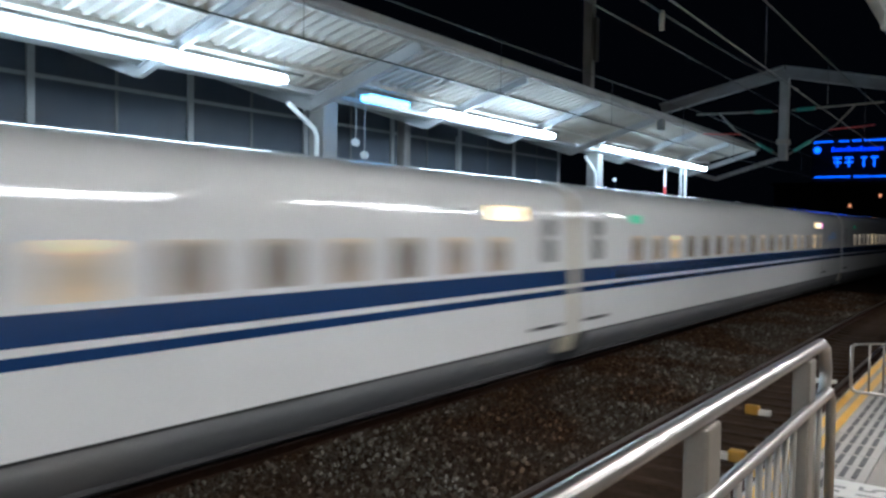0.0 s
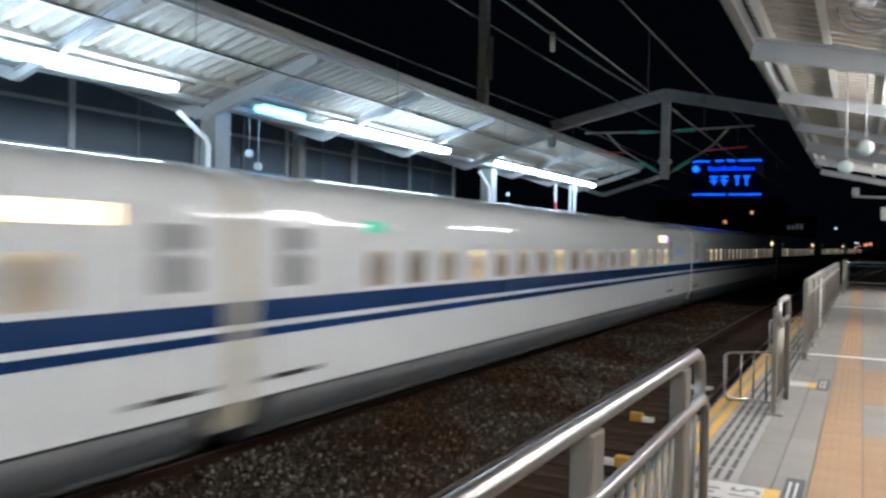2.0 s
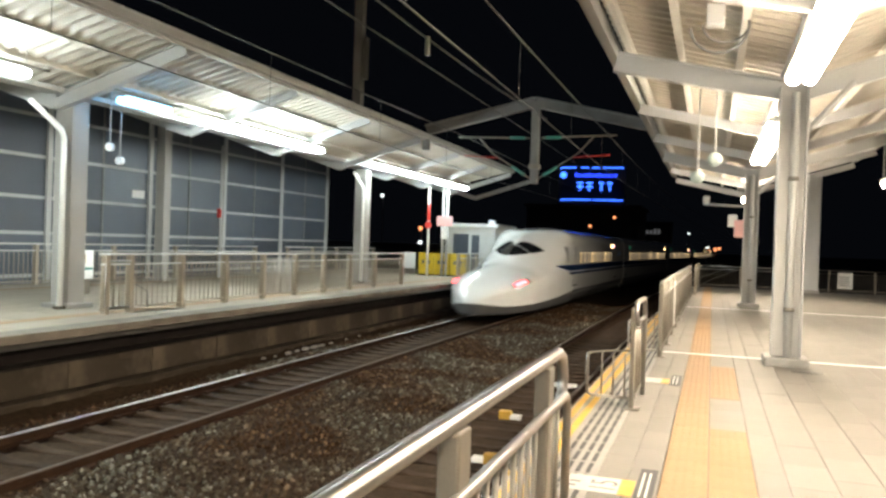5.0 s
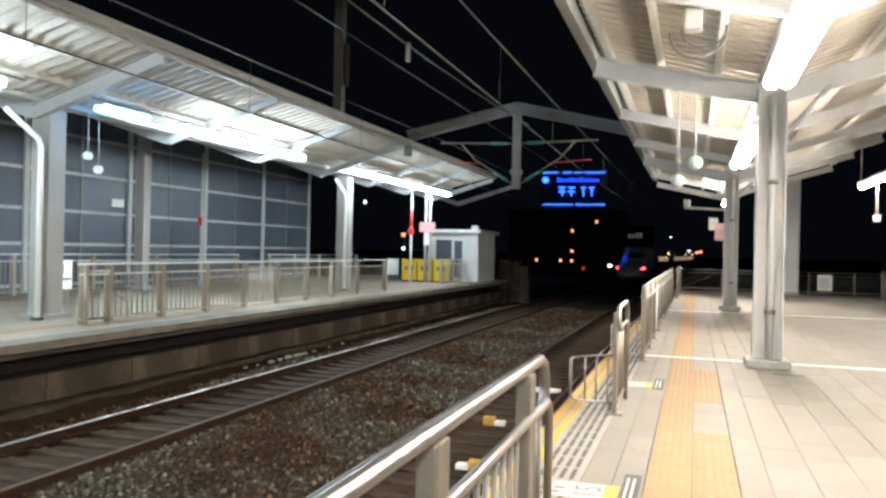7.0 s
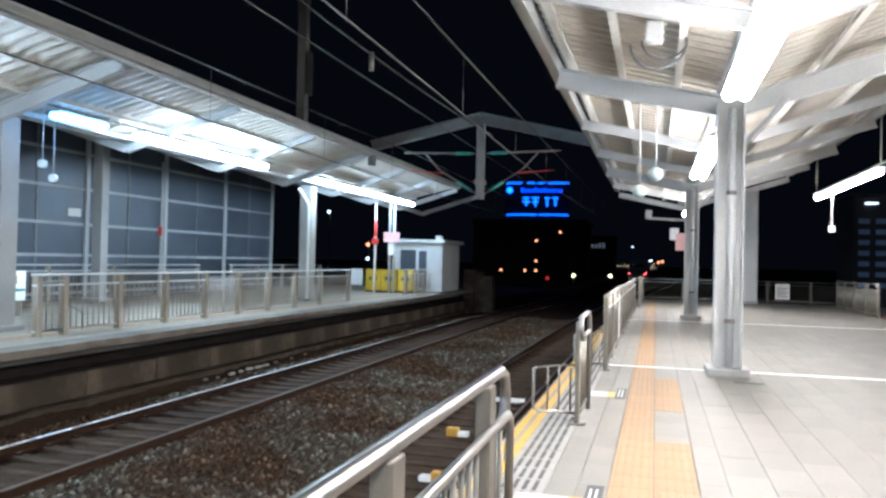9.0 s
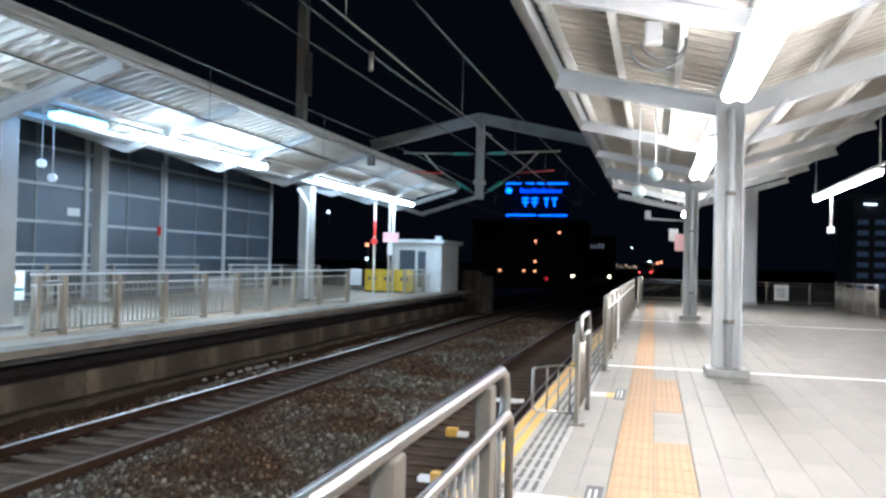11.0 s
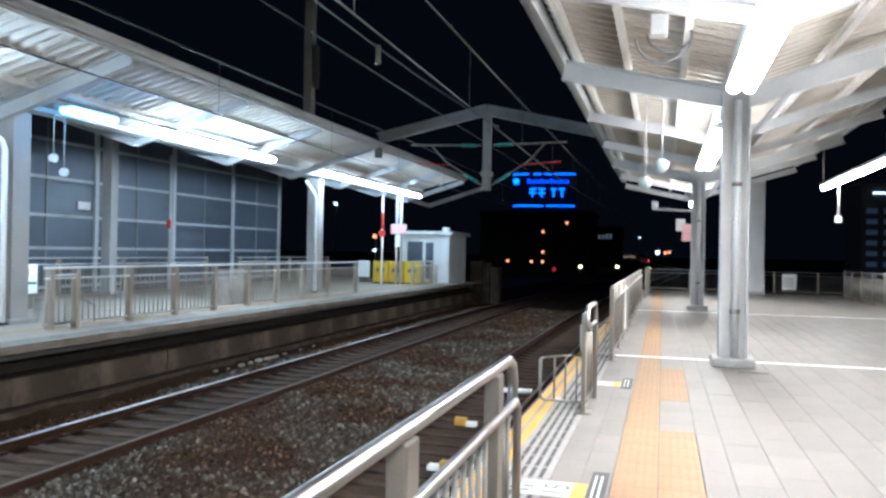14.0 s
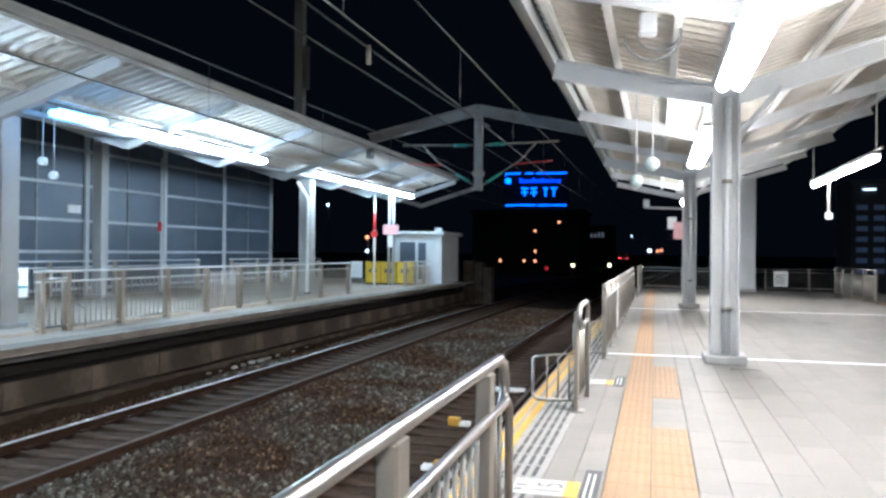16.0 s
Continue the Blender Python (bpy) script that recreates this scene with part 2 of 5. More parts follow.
def lit_window():
    """Train window: the lit cabin behind, with darker seat backs below and a bright luggage shelf above."""
    mat, n, l, b = nodes_of("lit_cabin_window")
    b.inputs["Roughness"].default_value = 0.08
    b.inputs["Base Color"].default_value = (0.05, 0.04, 0.03, 1)
    tc = n.new("ShaderNodeTexCoord")
    info = n.new("ShaderNodeObjectInfo")
    off = n.new("ShaderNodeVectorMath")
    off.operation = "ADD"
    l.new(tc.outputs["Object"], off.inputs[0])
    l.new(info.outputs["Random"], off.inputs[1])
    noise_ = n.new("ShaderNodeTexNoise")
    noise_.inputs["Scale"].default_value = 5
    l.new(off.outputs[0], noise_.inputs["Vector"])
    sep = n.new("ShaderNodeSeparateXYZ")
    l.new(tc.outputs["Object"], sep.inputs[0])
    ma = n.new("ShaderNodeMath")
    ma.operation = "MULTIPLY_ADD"
    l.new(noise_.outputs[0], ma.inputs[0])
    ma.inputs[1].default_value = 0.5
    mz = n.new("ShaderNodeMath")
    mz.operation = "MULTIPLY_ADD"
    l.new(sep.outputs["Z"], mz.inputs[0])
    mz.inputs[1].default_value = 2.0
    mz.inputs[2].default_value = -4.2
    l.new(mz.outputs[0], ma.inputs[2])
    ramp = n.new("ShaderNodeValToRGB")
    ramp.color_ramp.elements[0].position, ramp.color_ramp.elements[0].color = 0.1, (0.28, 0.22, 0.155, 1)
    ramp.color_ramp.elements[1].position, ramp.color_ramp.elements[1].color = 0.95, (0.55, 0.45, 0.31, 1)
    e = ramp.color_ramp.elements.new(0.5)
    e.color = (0.20, 0.165, 0.125, 1)
    e = ramp.color_ramp.elements.new(0.82)
    e.color = (0.29, 0.24, 0.175, 1)
    l.new(ma.outputs[0], ramp.inputs[0])
    pick = n.new("ShaderNodeValToRGB")
    pick.color_ramp.interpolation = "CONSTANT"
    pick.color_ramp.elements[0].color = (1.0, 0.97, 0.92, 1)
    pick.color_ramp.elements[1].position, pick.color_ramp.elements[1].color = 0.86, (2.3, 2.1, 1.6, 1)
    for p, c in ((0.35, (0.55, 0.55, 0.55, 1)), (0.55, (1.35, 1.25, 1.0, 1)), (0.7, (0.75, 0.72, 0.68, 1))):
        pick.color_ramp.elements.new(p).color = c
    l.new(info.outputs["Random"], pick.inputs[0])
    tone = n.new("ShaderNodeMix")
    tone.data_type, tone.blend_type = "RGBA", "MULTIPLY"
    tone.inputs[0].default_value = 1
    l.new(ramp.outputs[0], tone.inputs[6])
    l.new(pick.outputs[0], tone.inputs[7])
    l.new(tone.outputs[2], b.inputs["Emission Color"])
    b.inputs["Emission Strength"].default_value = 1.35
    return mat


M_WINDOW = lit_window()


# ---- mesh helpers ----
def mesh_of(name, bm, material, smooth=False):
    me = bpy.data.meshes.new(name)
    bmesh.ops.recalc_face_normals(bm, faces=bm.faces)
    bm.to_mesh(me)
    bm.free()
    for m in material if isinstance(material, (list, tuple)) else [material]:
        me.materials.append(m)
    if smooth:
        for p in me.polygons:
            p.use_smooth = True
    return me


def part(name, bm, material, parent, label="", smooth=False):
    ob = new(name, mesh_of(name, bm, material, smooth))
    ob.parent = parent
    return tagged(ob, label)


def again(ob, m, parent=None):
    """Another object on the same mesh."""
    o = new(ob.name.split(".")[0], ob.data)
    o.parent = parent or ob.parent
    o.matrix_basis = m
    return o


def thing(name, label, category, group="", kind="", m=None):
    ob = new(name)
    ob.empty_display_size = 0.1
    if m is not None:
        ob.matrix_basis = m
    return tagged(ob, label, category, group, kind)


def solid(name, bm, material, label, category="", group="", kind="", smooth=False):
    return tagged(new(name, mesh_of(name, bm, material, smooth)), label, category, group, kind)


def box(bm, x0, x1, y0, y1, z0, z1, bevel=0.0, slot=0):
    vs = [bm.verts.new((x, y, z)) for z in (z0, z1) for y in (y0, y1) for x in (x0, x1)]
    fs = [bm.faces.new([vs[i] for i in q]) for q in ((0, 2, 3, 1), (4, 5, 7, 6), (0, 1, 5, 4), (1, 3, 7, 5), (3, 2, 6, 7), (2, 0, 4, 6))]
    for f in fs:
        f.material_index = slot
    if bevel:
        es = list({e for f in fs for e in f.edges})
        bmesh.ops.bevel(bm, geom=es, offset=bevel, segments=2, affect="EDGES", profile=0.5)
    return bm


def boxed(*a, **k):
    return box(bmesh.new(), *a, **k)


def tube(bm, pts, r, seg=10, caps=True):
    """A round bar along points."""
    pts = [Vector(p) for p in pts]
    rings = []
    up = None
    for i, p in enumerate(pts):
        d = ((pts[min(i + 1, len(pts) - 1)] - pts[max(i - 1, 0)])).normalized()
        if up is None:
            up = Vector((0, 0, 1)) if abs(d.z) < 0.9 else Vector((1, 0, 0))
        side = d.cross(up).normalized()
        up = side.cross(d).normalized()
        rings.append([bm.verts.new(p + r * (math.cos(a) * side + math.sin(a) * up)) for a in (2 * math.pi * k / seg for k in range(seg))])
    for a, b in zip(rings, rings[1:]):
        for k in range(seg):
            f = bm.faces.new((a[k], a[(k + 1) % seg], b[(k + 1) % seg], b[k]))
            f.smooth = True
    if caps:
        bm.faces.new(rings[0][::-1])
        bm.faces.new(rings[-1])
    return bm


def tubed(*a, **k):
    return tube(bmesh.new(), *a, **k)


def sweep(bm, profile, path, closed=True, slot=0):
    """A profile of (across, up) carried along path points (x, y, z, dx, dy) of which the last two give the way ahead."""
    rings = []
    for x, y, z, dx, dy in path:
        rings.append([bm.verts.new((x + a * dy, y - a * dx, z + u)) for a, u in profile])
    n = len(profile)
    for a, b in zip(rings, rings[1:]):
        for k in range(n if closed else n - 1):
            f = bm.faces.new((a[k], a[(k + 1) % n], b[(k + 1) % n], b[k]))
            f.material_index = slot
    if closed:
        bm.faces.new(rings[0][::-1])
        bm.faces.new(rings[-1])
    return bm


def hbeam(bm, a, b, depth, width, web=0.02, flange=0.03):
    """A steel H beam from a to b, its depth upright."""
    a, b = Vector(a), Vector(b)
    d = (b - a).normalized()
    side = d.cross(Vector((0, 0, 1)))
    side = side.normalized() if side.length > 1e-3 else Vector((1, 0, 0))
    up = side.cross(d).normalized()
    for (s0, s1), (u0, u1) in (((-width / 2, width / 2), (-depth / 2, -depth / 2 + flange)), ((-width / 2, width / 2), (depth / 2 - flange, depth / 2)), ((-web / 2, web / 2), (-depth / 2 + flange, depth / 2 - flange))):
        vs = [bm.verts.new(p + s * side + u * up) for p in (a, b) for u in (u0, u1) for s in (s0, s1)]
        for q in ((0, 2, 3, 1), (4, 5, 7, 6), (0, 1, 5, 4), (1, 3, 7, 5), (3, 2, 6, 7), (2, 0, 4, 6)):
            bm.faces.new([vs[i] for i in q])
    return bm


# ---- ground and tracks ----
def track_path(centre, y0, y1, step, z):
    out = []
    for y in np.arange(y0, y1 + 0.01, step):
        dx = bend(y + 0.5) - bend(y - 0.5)
        k = math.hypot(dx, 1)
        out.append((centre + bend(y), y, z, dx / k, 1 / k))
    return out


bm = bmesh.new()
box(bm, -1500, 1500, -600, 2500, RAIL - 0.95, RAIL - 0.9)
solid("ground", bm, M_GROUND, "dark ground of the town at night", kind="structure")

bm = bmesh.new()
sweep(bm, [(-8.6, -0.9), (-8.6, -0.31), (-1.9, -0.2), (2.4, -0.2), (6.6, -0.31), (7.2, -0.9)], [(x, y, RAIL, dx, dy) for x, y, z, dx, dy in track_path(-5.6, BACK, 420, 5, 0)])
trackbed = solid("trackbed", bm, M_BED, "brown ballast bed under both tracks", kind="structure")

RAILP = [(-0.07, -0.15), (-0.07, -0.135), (-0.012, -0.115), (-0.012, -0.045), (-0.036, -0.035), (-0.036, -0.014), (0.036, -0.014), (0.036, -0.035), (0.012, -0.045), (0.012, -0.115), (0.07, -0.135), (0.07, -0.15)]
for centre in (TRACK_FAR, TRACK_NEAR):
    track = thing("railway_track", "rusty steel rails on worn concrete sleepers in ballast", "railway track", "tracks", "structure")
    for side in (-0.77, 0.77):
        bm = bmesh.new()
        sweep(bm, RAILP, track_path(centre + side, BACK, 420, 2, RAIL))
        rail = part("rail", bm, M_RAIL, track, "rusty steel rail with a polished head")
        bm = bmesh.new()
        sweep(bm, [(-0.036, -0.014), (-0.030, -0.005), (-0.018, -0.001), (0.0, 0.001), (0.018, -0.001), (0.030, -0.005), (0.036, -0.014)], track_path(centre + side, BACK, 420, 2, RAIL))
        bright = centre == TRACK_FAR and side < 0
        part("running_surface", bm, M_RAILHEAD if bright else M_RAILWORN if centre == TRACK_NEAR else M_RAILDULL, rail, "polished rail head" if bright else "dull brown rail head", True)
    # sleepers, waisted in the middle, with fastenings
    bm = bmesh.new()
    xs = [(-1.22, 0.105, 0.0), (-0.95, 0.115, 0.01), (-0.6, 0.115, 0.008), (-0.3, 0.095, -0.035), (0.3, 0.095, -0.035), (0.6, 0.115, 0.008), (0.95, 0.115, 0.01), (1.22, 0.105, 0.0)]
    rings = []
    for x, hw, top in xs:
        rings.append([bm.verts.new(p) for p in ((x, -hw - 0.02, -0.36), (x, -hw, -0.165 + top), (x, -hw + 0.02, -0.15 + top), (x, hw - 0.02, -0.15 + top), (x, hw, -0.165 + top), (x, hw + 0.02, -0.36))])
    for a, b in zip(rings, rings[1:]):
        for k in range(6):
            bm.faces.new((a[k], a[(k + 1) % 6], b[(k + 1) % 6], b[k]))
    bm.faces.new(rings[0])
    bm.faces.new(rings[-1])
    sleeper = part("sleeper", bm, M_SLEEPER, track)
    y = 5.2 - 0.55 * 30
    sleeper.matrix_basis = pose(centre + bend(y), y, RAIL)
    for i in range(1, 120):
        yy = y + 0.55 * i
        m = pose(centre + bend(yy), yy, RAIL + random.uniform(-0.006, 0.006), 0, 0, random.uniform(-0.5, 0.5))
        again(sleeper, m, track)
    bm = bmesh.new()
    for i in range(120):
        for side in (-0.77, 0.77):
            for d in (-0.1, 0.1):
                yy = y + 0.55 * i
                box(bm, centre + bend(yy) + side + d - 0.045, centre + bend(yy) + side + d + 0.045, yy - 0.05, yy + 0.05, RAIL - 0.15, RAIL - 0.105)
    part("rail_clips", bm, M_RAIL, track, "rusty rail clips")["kind"] = "stuff"

# loose ballast stones
random.seed(3)
vs, fs = [], []
ico = bmesh.new()
bmesh.ops.create_icosphere(ico, subdivisions=1, radius=1)
iv, jf = [v.co.copy() for v in ico.verts], [[v.index for v in f.verts] for f in ico.faces]
ico.free()


def bed_height(x):
    """Ballast surface across the line."""
    for centre in (TRACK_FAR, TRACK_NEAR):
        if abs(x - centre) < 0.7:
            return RAIL - 0.30
    return RAIL - 0.115 - 0.03 * math.sin(x * 2.3)


count = 0
while count < 46000:
    y = 3.2 + 36 * random.random() ** 1.7 if count > 8000 else random.uniform(-11, 3.2)
    x = random.uniform(-9.3, -1.7)
    r = random.choice((0.016, 0.02, 0.025, 0.031, 0.04)) * (1 + (y > 13) * 0.5)
    if any(abs(x - c - s) < 0.09 for c in (TRACK_FAR, TRACK_NEAR) for s in (-0.77, 0.77)):
        continue
    centre = TRACK_FAR if x < -5.6 else TRACK_NEAR
    if abs(x - centre) < 0.8 and abs((y - 5.2 + 0.275) % 0.55 - 0.275) < 0.14:
        continue
    if abs(x - TRACK_FAR) < 0.8 and random.random() < 0.93:
        continue
    z = bed_height(x) + random.uniform(-0.02, 0.015)
    rot = Euler((random.random() * 6, random.random() * 6, random.random() * 6)).to_matrix() @ Matrix.Diagonal((r * random.uniform(0.7, 1.3), r * random.uniform(0.7, 1.2), r * random.uniform(0.5, 0.9)))
    base = len(vs)
    vs += [tuple(rot @ (v * random.uniform(0.75, 1.15)) + Vector((x + bend(y), y, z))) for v in iv]
    fs += [[base + i for i in f] for f in jf]
    count += 1
me = bpy.data.meshes.new("ballast")
me.from_pydata(vs, [], fs)
me.materials.append(M_STONES)
tagged(new("ballast", me), "loose brown and grey ballast stones between the rails", "ballast", kind="stuff")
# brown dirt heaped at the foot of the far platform's wall, with pale broken pieces lying in it
bm = bmesh.new()
ny = 260
grid = []
for j in range(ny + 1):
    y = -6 + 46 * j / ny
    h = 0.5 + 0.5 * noise.noise(Vector((y * 0.9, 3.1, 0))) + 0.35 * noise.noise(Vector((y * 4.0, 7.7, 0)))
    h = max(0.0, h)
    grid.append([bm.verts.new((FAR_EDGE - 0.15 + dx, y, RAIL - 0.12 + dz * h + 0.012 * noise.noise(Vector((y * 9, dx * 9, 2))))) for dx, dz in ((0, 0.17), (0.07, 0.15), (0.16, 0.09), (0.27, 0.03), (0.40, -0.03))])
for a, b in zip(grid, grid[1:]):
    for k in range(4):
        bm.faces.new((a[k], a[k + 1], b[k + 1], b[k]))
solid("dirt", bm, M_BED, "brown dirt heaped along the foot of the platform wall", "dirt", kind="stuff", smooth=True)
random.seed(21)
for y, k in ((15.3, 0.7), (15.7, 0.5), (16.3, 1.0), (16.75, 0.8), (17.2, 1.2), (17.55, 1.3), (17.9, 1.0), (18.5, 0.7), (19.4, 0.6), (20.3, 0.6)):
    bm = bmesh.new()
    bmesh.ops.create_icosphere(bm, subdivisions=2, radius=0.09 * k)
    for v in bm.verts:
        v.co *= 1 + 0.28 * noise.noise(v.co * 14 + Vector((y, 0, 0)))
    bmesh.ops.scale(bm, vec=(0.7, 1.5, 0.45), verts=bm.verts)
    bmesh.ops.translate(bm, vec=(FAR_EDGE + 0.12 + random.uniform(-0.05, 0.06), y, RAIL - 0.045), verts=bm.verts)
    solid("rubble_piece", bm, M_BASE, "pale broken piece of concrete lying in dirt", "rubble", "rubble by the wall")
# fine filling between the stones, heaped beside the sleepers
bm = bmesh.new()
nx, ny = 64, 240
grid = [[bm.verts.new((-9.35 + 7.3 * i / nx, -12 + 60 * j / ny, bed_height(-9.35 + 7.3 * i / nx) - 0.03 + 0.05 * noise.noise(Vector((i * 0.6, j * 0.9, 0))))) for i in range(nx + 1)] for j in range(ny + 1)]
for j in range(ny):
    for i in range(nx):
        f = bm.faces.new((grid[j][i], grid[j][i + 1], grid[j + 1][i + 1], grid[j + 1][i]))
        # darker ballast colour between and just beside the far track's rails
        f.material_index = int(abs(-9.35 + 7.3 * (i + 0.5) / nx - TRACK_FAR) < 0.8)
solid("ballast_fill", bm, [M_BED, M_FARBED], "fine brown ballast between the stones", "ballast", kind="stuff", smooth=True)


# ---- near platform ----
near = thing("platform_near", "tiled station platform with yellow tactile paving", "platform", kind="structure")
part("slab", boxed(EDGE, 9.0, BACK, END, -0.32, -0.03), M_JOINT, near, "concrete platform slab")
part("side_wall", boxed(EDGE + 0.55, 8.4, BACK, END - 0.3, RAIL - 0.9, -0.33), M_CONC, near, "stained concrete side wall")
# edge: yellow lines and a strip of slabs with dark anti-slip grooves
bm = bmesh.new()
for j in range(int((END - BACK) / 0.6)):
    y0 = BACK + 0.6 * j
    box(bm, EDGE, -0.74, y0 + 0.003, y0 + 0.597, -0.029, 0.0, 0.0)
edge = part("edge_slabs", bm, M_STRIP, near, "grey edge slabs")
edge["kind"] = "stuff"
for x0, x1 in ((-1.255, -1.195), (-1.145, -1.085)):
    part("yellow_line", boxed(x0, x1, BACK, END, 0.0005, 0.005), M_YELLOW, near, "worn yellow edge line")
bm = bmesh.new()
for j in range(int((END - BACK) / 0.6)):
    for x in (-1.03, -0.96, -0.89, -0.82):
        for k in range(2):
            y0 = BACK + 0.6 * j + 0.03 + 0.3 * k
            box(bm, x, x + 0.03, y0, y0 + 0.24, 0.0005, 0.005)
part("anti_slip_grooves", bm, M_GROOVE, near, "dark anti-slip grooves")["kind"] = "stuff"

T = 0.305
TACTILE = lambda i, y: i == 0 or y < 7.25 or 8.78 < y < 11.2
bm = bmesh.new()
box(bm, 0.0025, T - 0.0025, 0.001, 2 * T - 0.001, -0.029, 0.0)
tile_mesh = mesh_of("tile", bm, M_TILE)
bm = bmesh.new()
box(bm, 0.002, T - 0.006, 0.002, T - 0.002, -0.029, 0.002)
for i in range(5):
    for j in range(5):
        cx, cy = 0.03 + 0.06 * i, 0.03 + 0.06 * j
        ring = [[bm.verts.new((cx + r * math.cos(a), cy + r * math.sin(a), z)) for a in (k * math.pi / 3 for k in range(6))] for r, z in ((0.016, 0.002), (0.010, 0.0045))]
        for k in range(6):
            bm.faces.new((ring[0][k], ring[0][(k + 1) % 6], ring[1][(k + 1) % 6], ring[1][k]))
        bm.faces.new(ring[1])
tactile_mesh = mesh_of("tactile_block", bm, M_TACTILE)
rest_tile, rest_tactile = bmesh.new(), bmesh.new()
made = [0, 0]
X0 = -0.32
for i in range(-2, 31):
    # cut rows beside the edge strip and beside the tactile paving
    x0 = X0 + T * i - (0.1 if i > 2 else 0) if i >= 0 else (-0.735, -0.53)[i + 2]
    w = 0.205 if i in (-2, -1, 2) else T
    y = BACK + (i % 2) * T
    if i in (0, 1):
        # tactile rows are laid block by block, with plain tiles in the gaps
        y = BACK + 0.04
        while y < END - 0.5:
            if not TACTILE(i, y + T / 2):
                box(rest_tile, x0 + 0.0025, x0 + T - 0.0025, y + 0.001, y + T - 0.001, -0.029, 0.0)
            elif 4.2 < y < 17 and made[0] < 150:
                o = new("tactile_block", tactile_mesh)
                o.parent = near
                o.location = (x0, y, 0)
                made[0] += 1
            else:
                box(rest_tactile, x0 + 0.002, x0 + T - 0.006, y + 0.002, y + T - 0.002, -0.029, 0.004)
            y += T
        continue
    while y < END - 0.5:
        near_one = 4.2 < y < 17 and i < 9
        if i >= 0 and i != 2 and near_one and made[1] < 290:
            o = new("tile", tile_mesh)
            o.parent = near
            o.location = (x0, y, random.uniform(-0.0008, 0.0008))
            made[1] += 1
        else:
            box(rest_tile, x0 + 0.0025, x0 + w - 0.0025, y + 0.001, y + 2 * T - 0.001, -0.029, 0.0)
        y += 2 * T
part("far_tiles", rest_tile, M_TILE, near, "light grey platform tiles")["kind"] = "stuff"
part("far_tactile_blocks", rest_tactile, M_TACTILE, near, "yellow tactile blocks")["kind"] = "stuff"
bm = bmesh.new()
for y in (12.38, 22.9):
    box(bm, -0.7, 8.8, y, y + 0.09, 0.001, 0.005)
part("expansion_strip", bm, M_SIGNWHITE, near, "white expansion strip")
part("far_tactile_line", boxed(7.0, 7.3, BACK, END - 1.5, 0.001, 0.006), M_TACTILE, near, "yellow tactile line")

# ---- far platform ----
far = thing("platform_far", "concrete station platform with stained side wall", "platform", kind="structure")
part("slab", boxed(-18.6, FAR_EDGE - 0.45, BACK, END + 4.5, -0.30, 0.0, 0.0), M_STRIP, far, "grey platform surface")
part("edge_lip", boxed(FAR_EDGE - 0.5, FAR_EDGE + 0.02, BACK, END + 4.5, -0.14, 0.004, 0.012), M_LIP, far, "concrete edge lip")
# solid fill coloured near-black for the shade beneath the lip
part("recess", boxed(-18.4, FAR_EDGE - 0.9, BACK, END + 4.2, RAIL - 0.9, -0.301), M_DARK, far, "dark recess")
# blocks stop short of the ledge; the near-black gap stands in for a shadow line
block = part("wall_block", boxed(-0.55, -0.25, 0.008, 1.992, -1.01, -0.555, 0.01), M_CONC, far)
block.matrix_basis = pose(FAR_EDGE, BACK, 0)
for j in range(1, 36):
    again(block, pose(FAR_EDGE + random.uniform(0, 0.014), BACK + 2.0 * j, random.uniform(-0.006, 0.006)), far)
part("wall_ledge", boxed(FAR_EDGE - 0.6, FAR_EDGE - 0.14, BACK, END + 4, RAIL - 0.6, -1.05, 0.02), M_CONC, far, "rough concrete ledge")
# strip on the blocks, in the same painted shade as the recess
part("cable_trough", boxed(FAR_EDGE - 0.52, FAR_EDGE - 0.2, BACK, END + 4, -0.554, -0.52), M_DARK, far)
part("tactile_line", boxed(FAR_EDGE - 1.55, FAR_EDGE - 1.25, BACK, END, 0.005, 0.010), M_TACTILE, far, "yellow tactile line")
part("tactile_line", boxed(-17.1, -16.8, BACK, END, 0.001, 0.007), M_TACTILE, far, "yellow tactile line")
bm = bmesh.new()
for i in range(28):
    for j in range(40):
        y0 = -4 + 1.1 * j
        if i in (3,):
            continue
        box(bm, -18.5 + 0.305 * i, -18.5 + 0.305 * i + 0.3, y0, y0 + 1.09, 0.0005, 0.004)
part("paving", bm, M_FARTILE, far, "light grey platform tiles")["kind"] = "stuff"


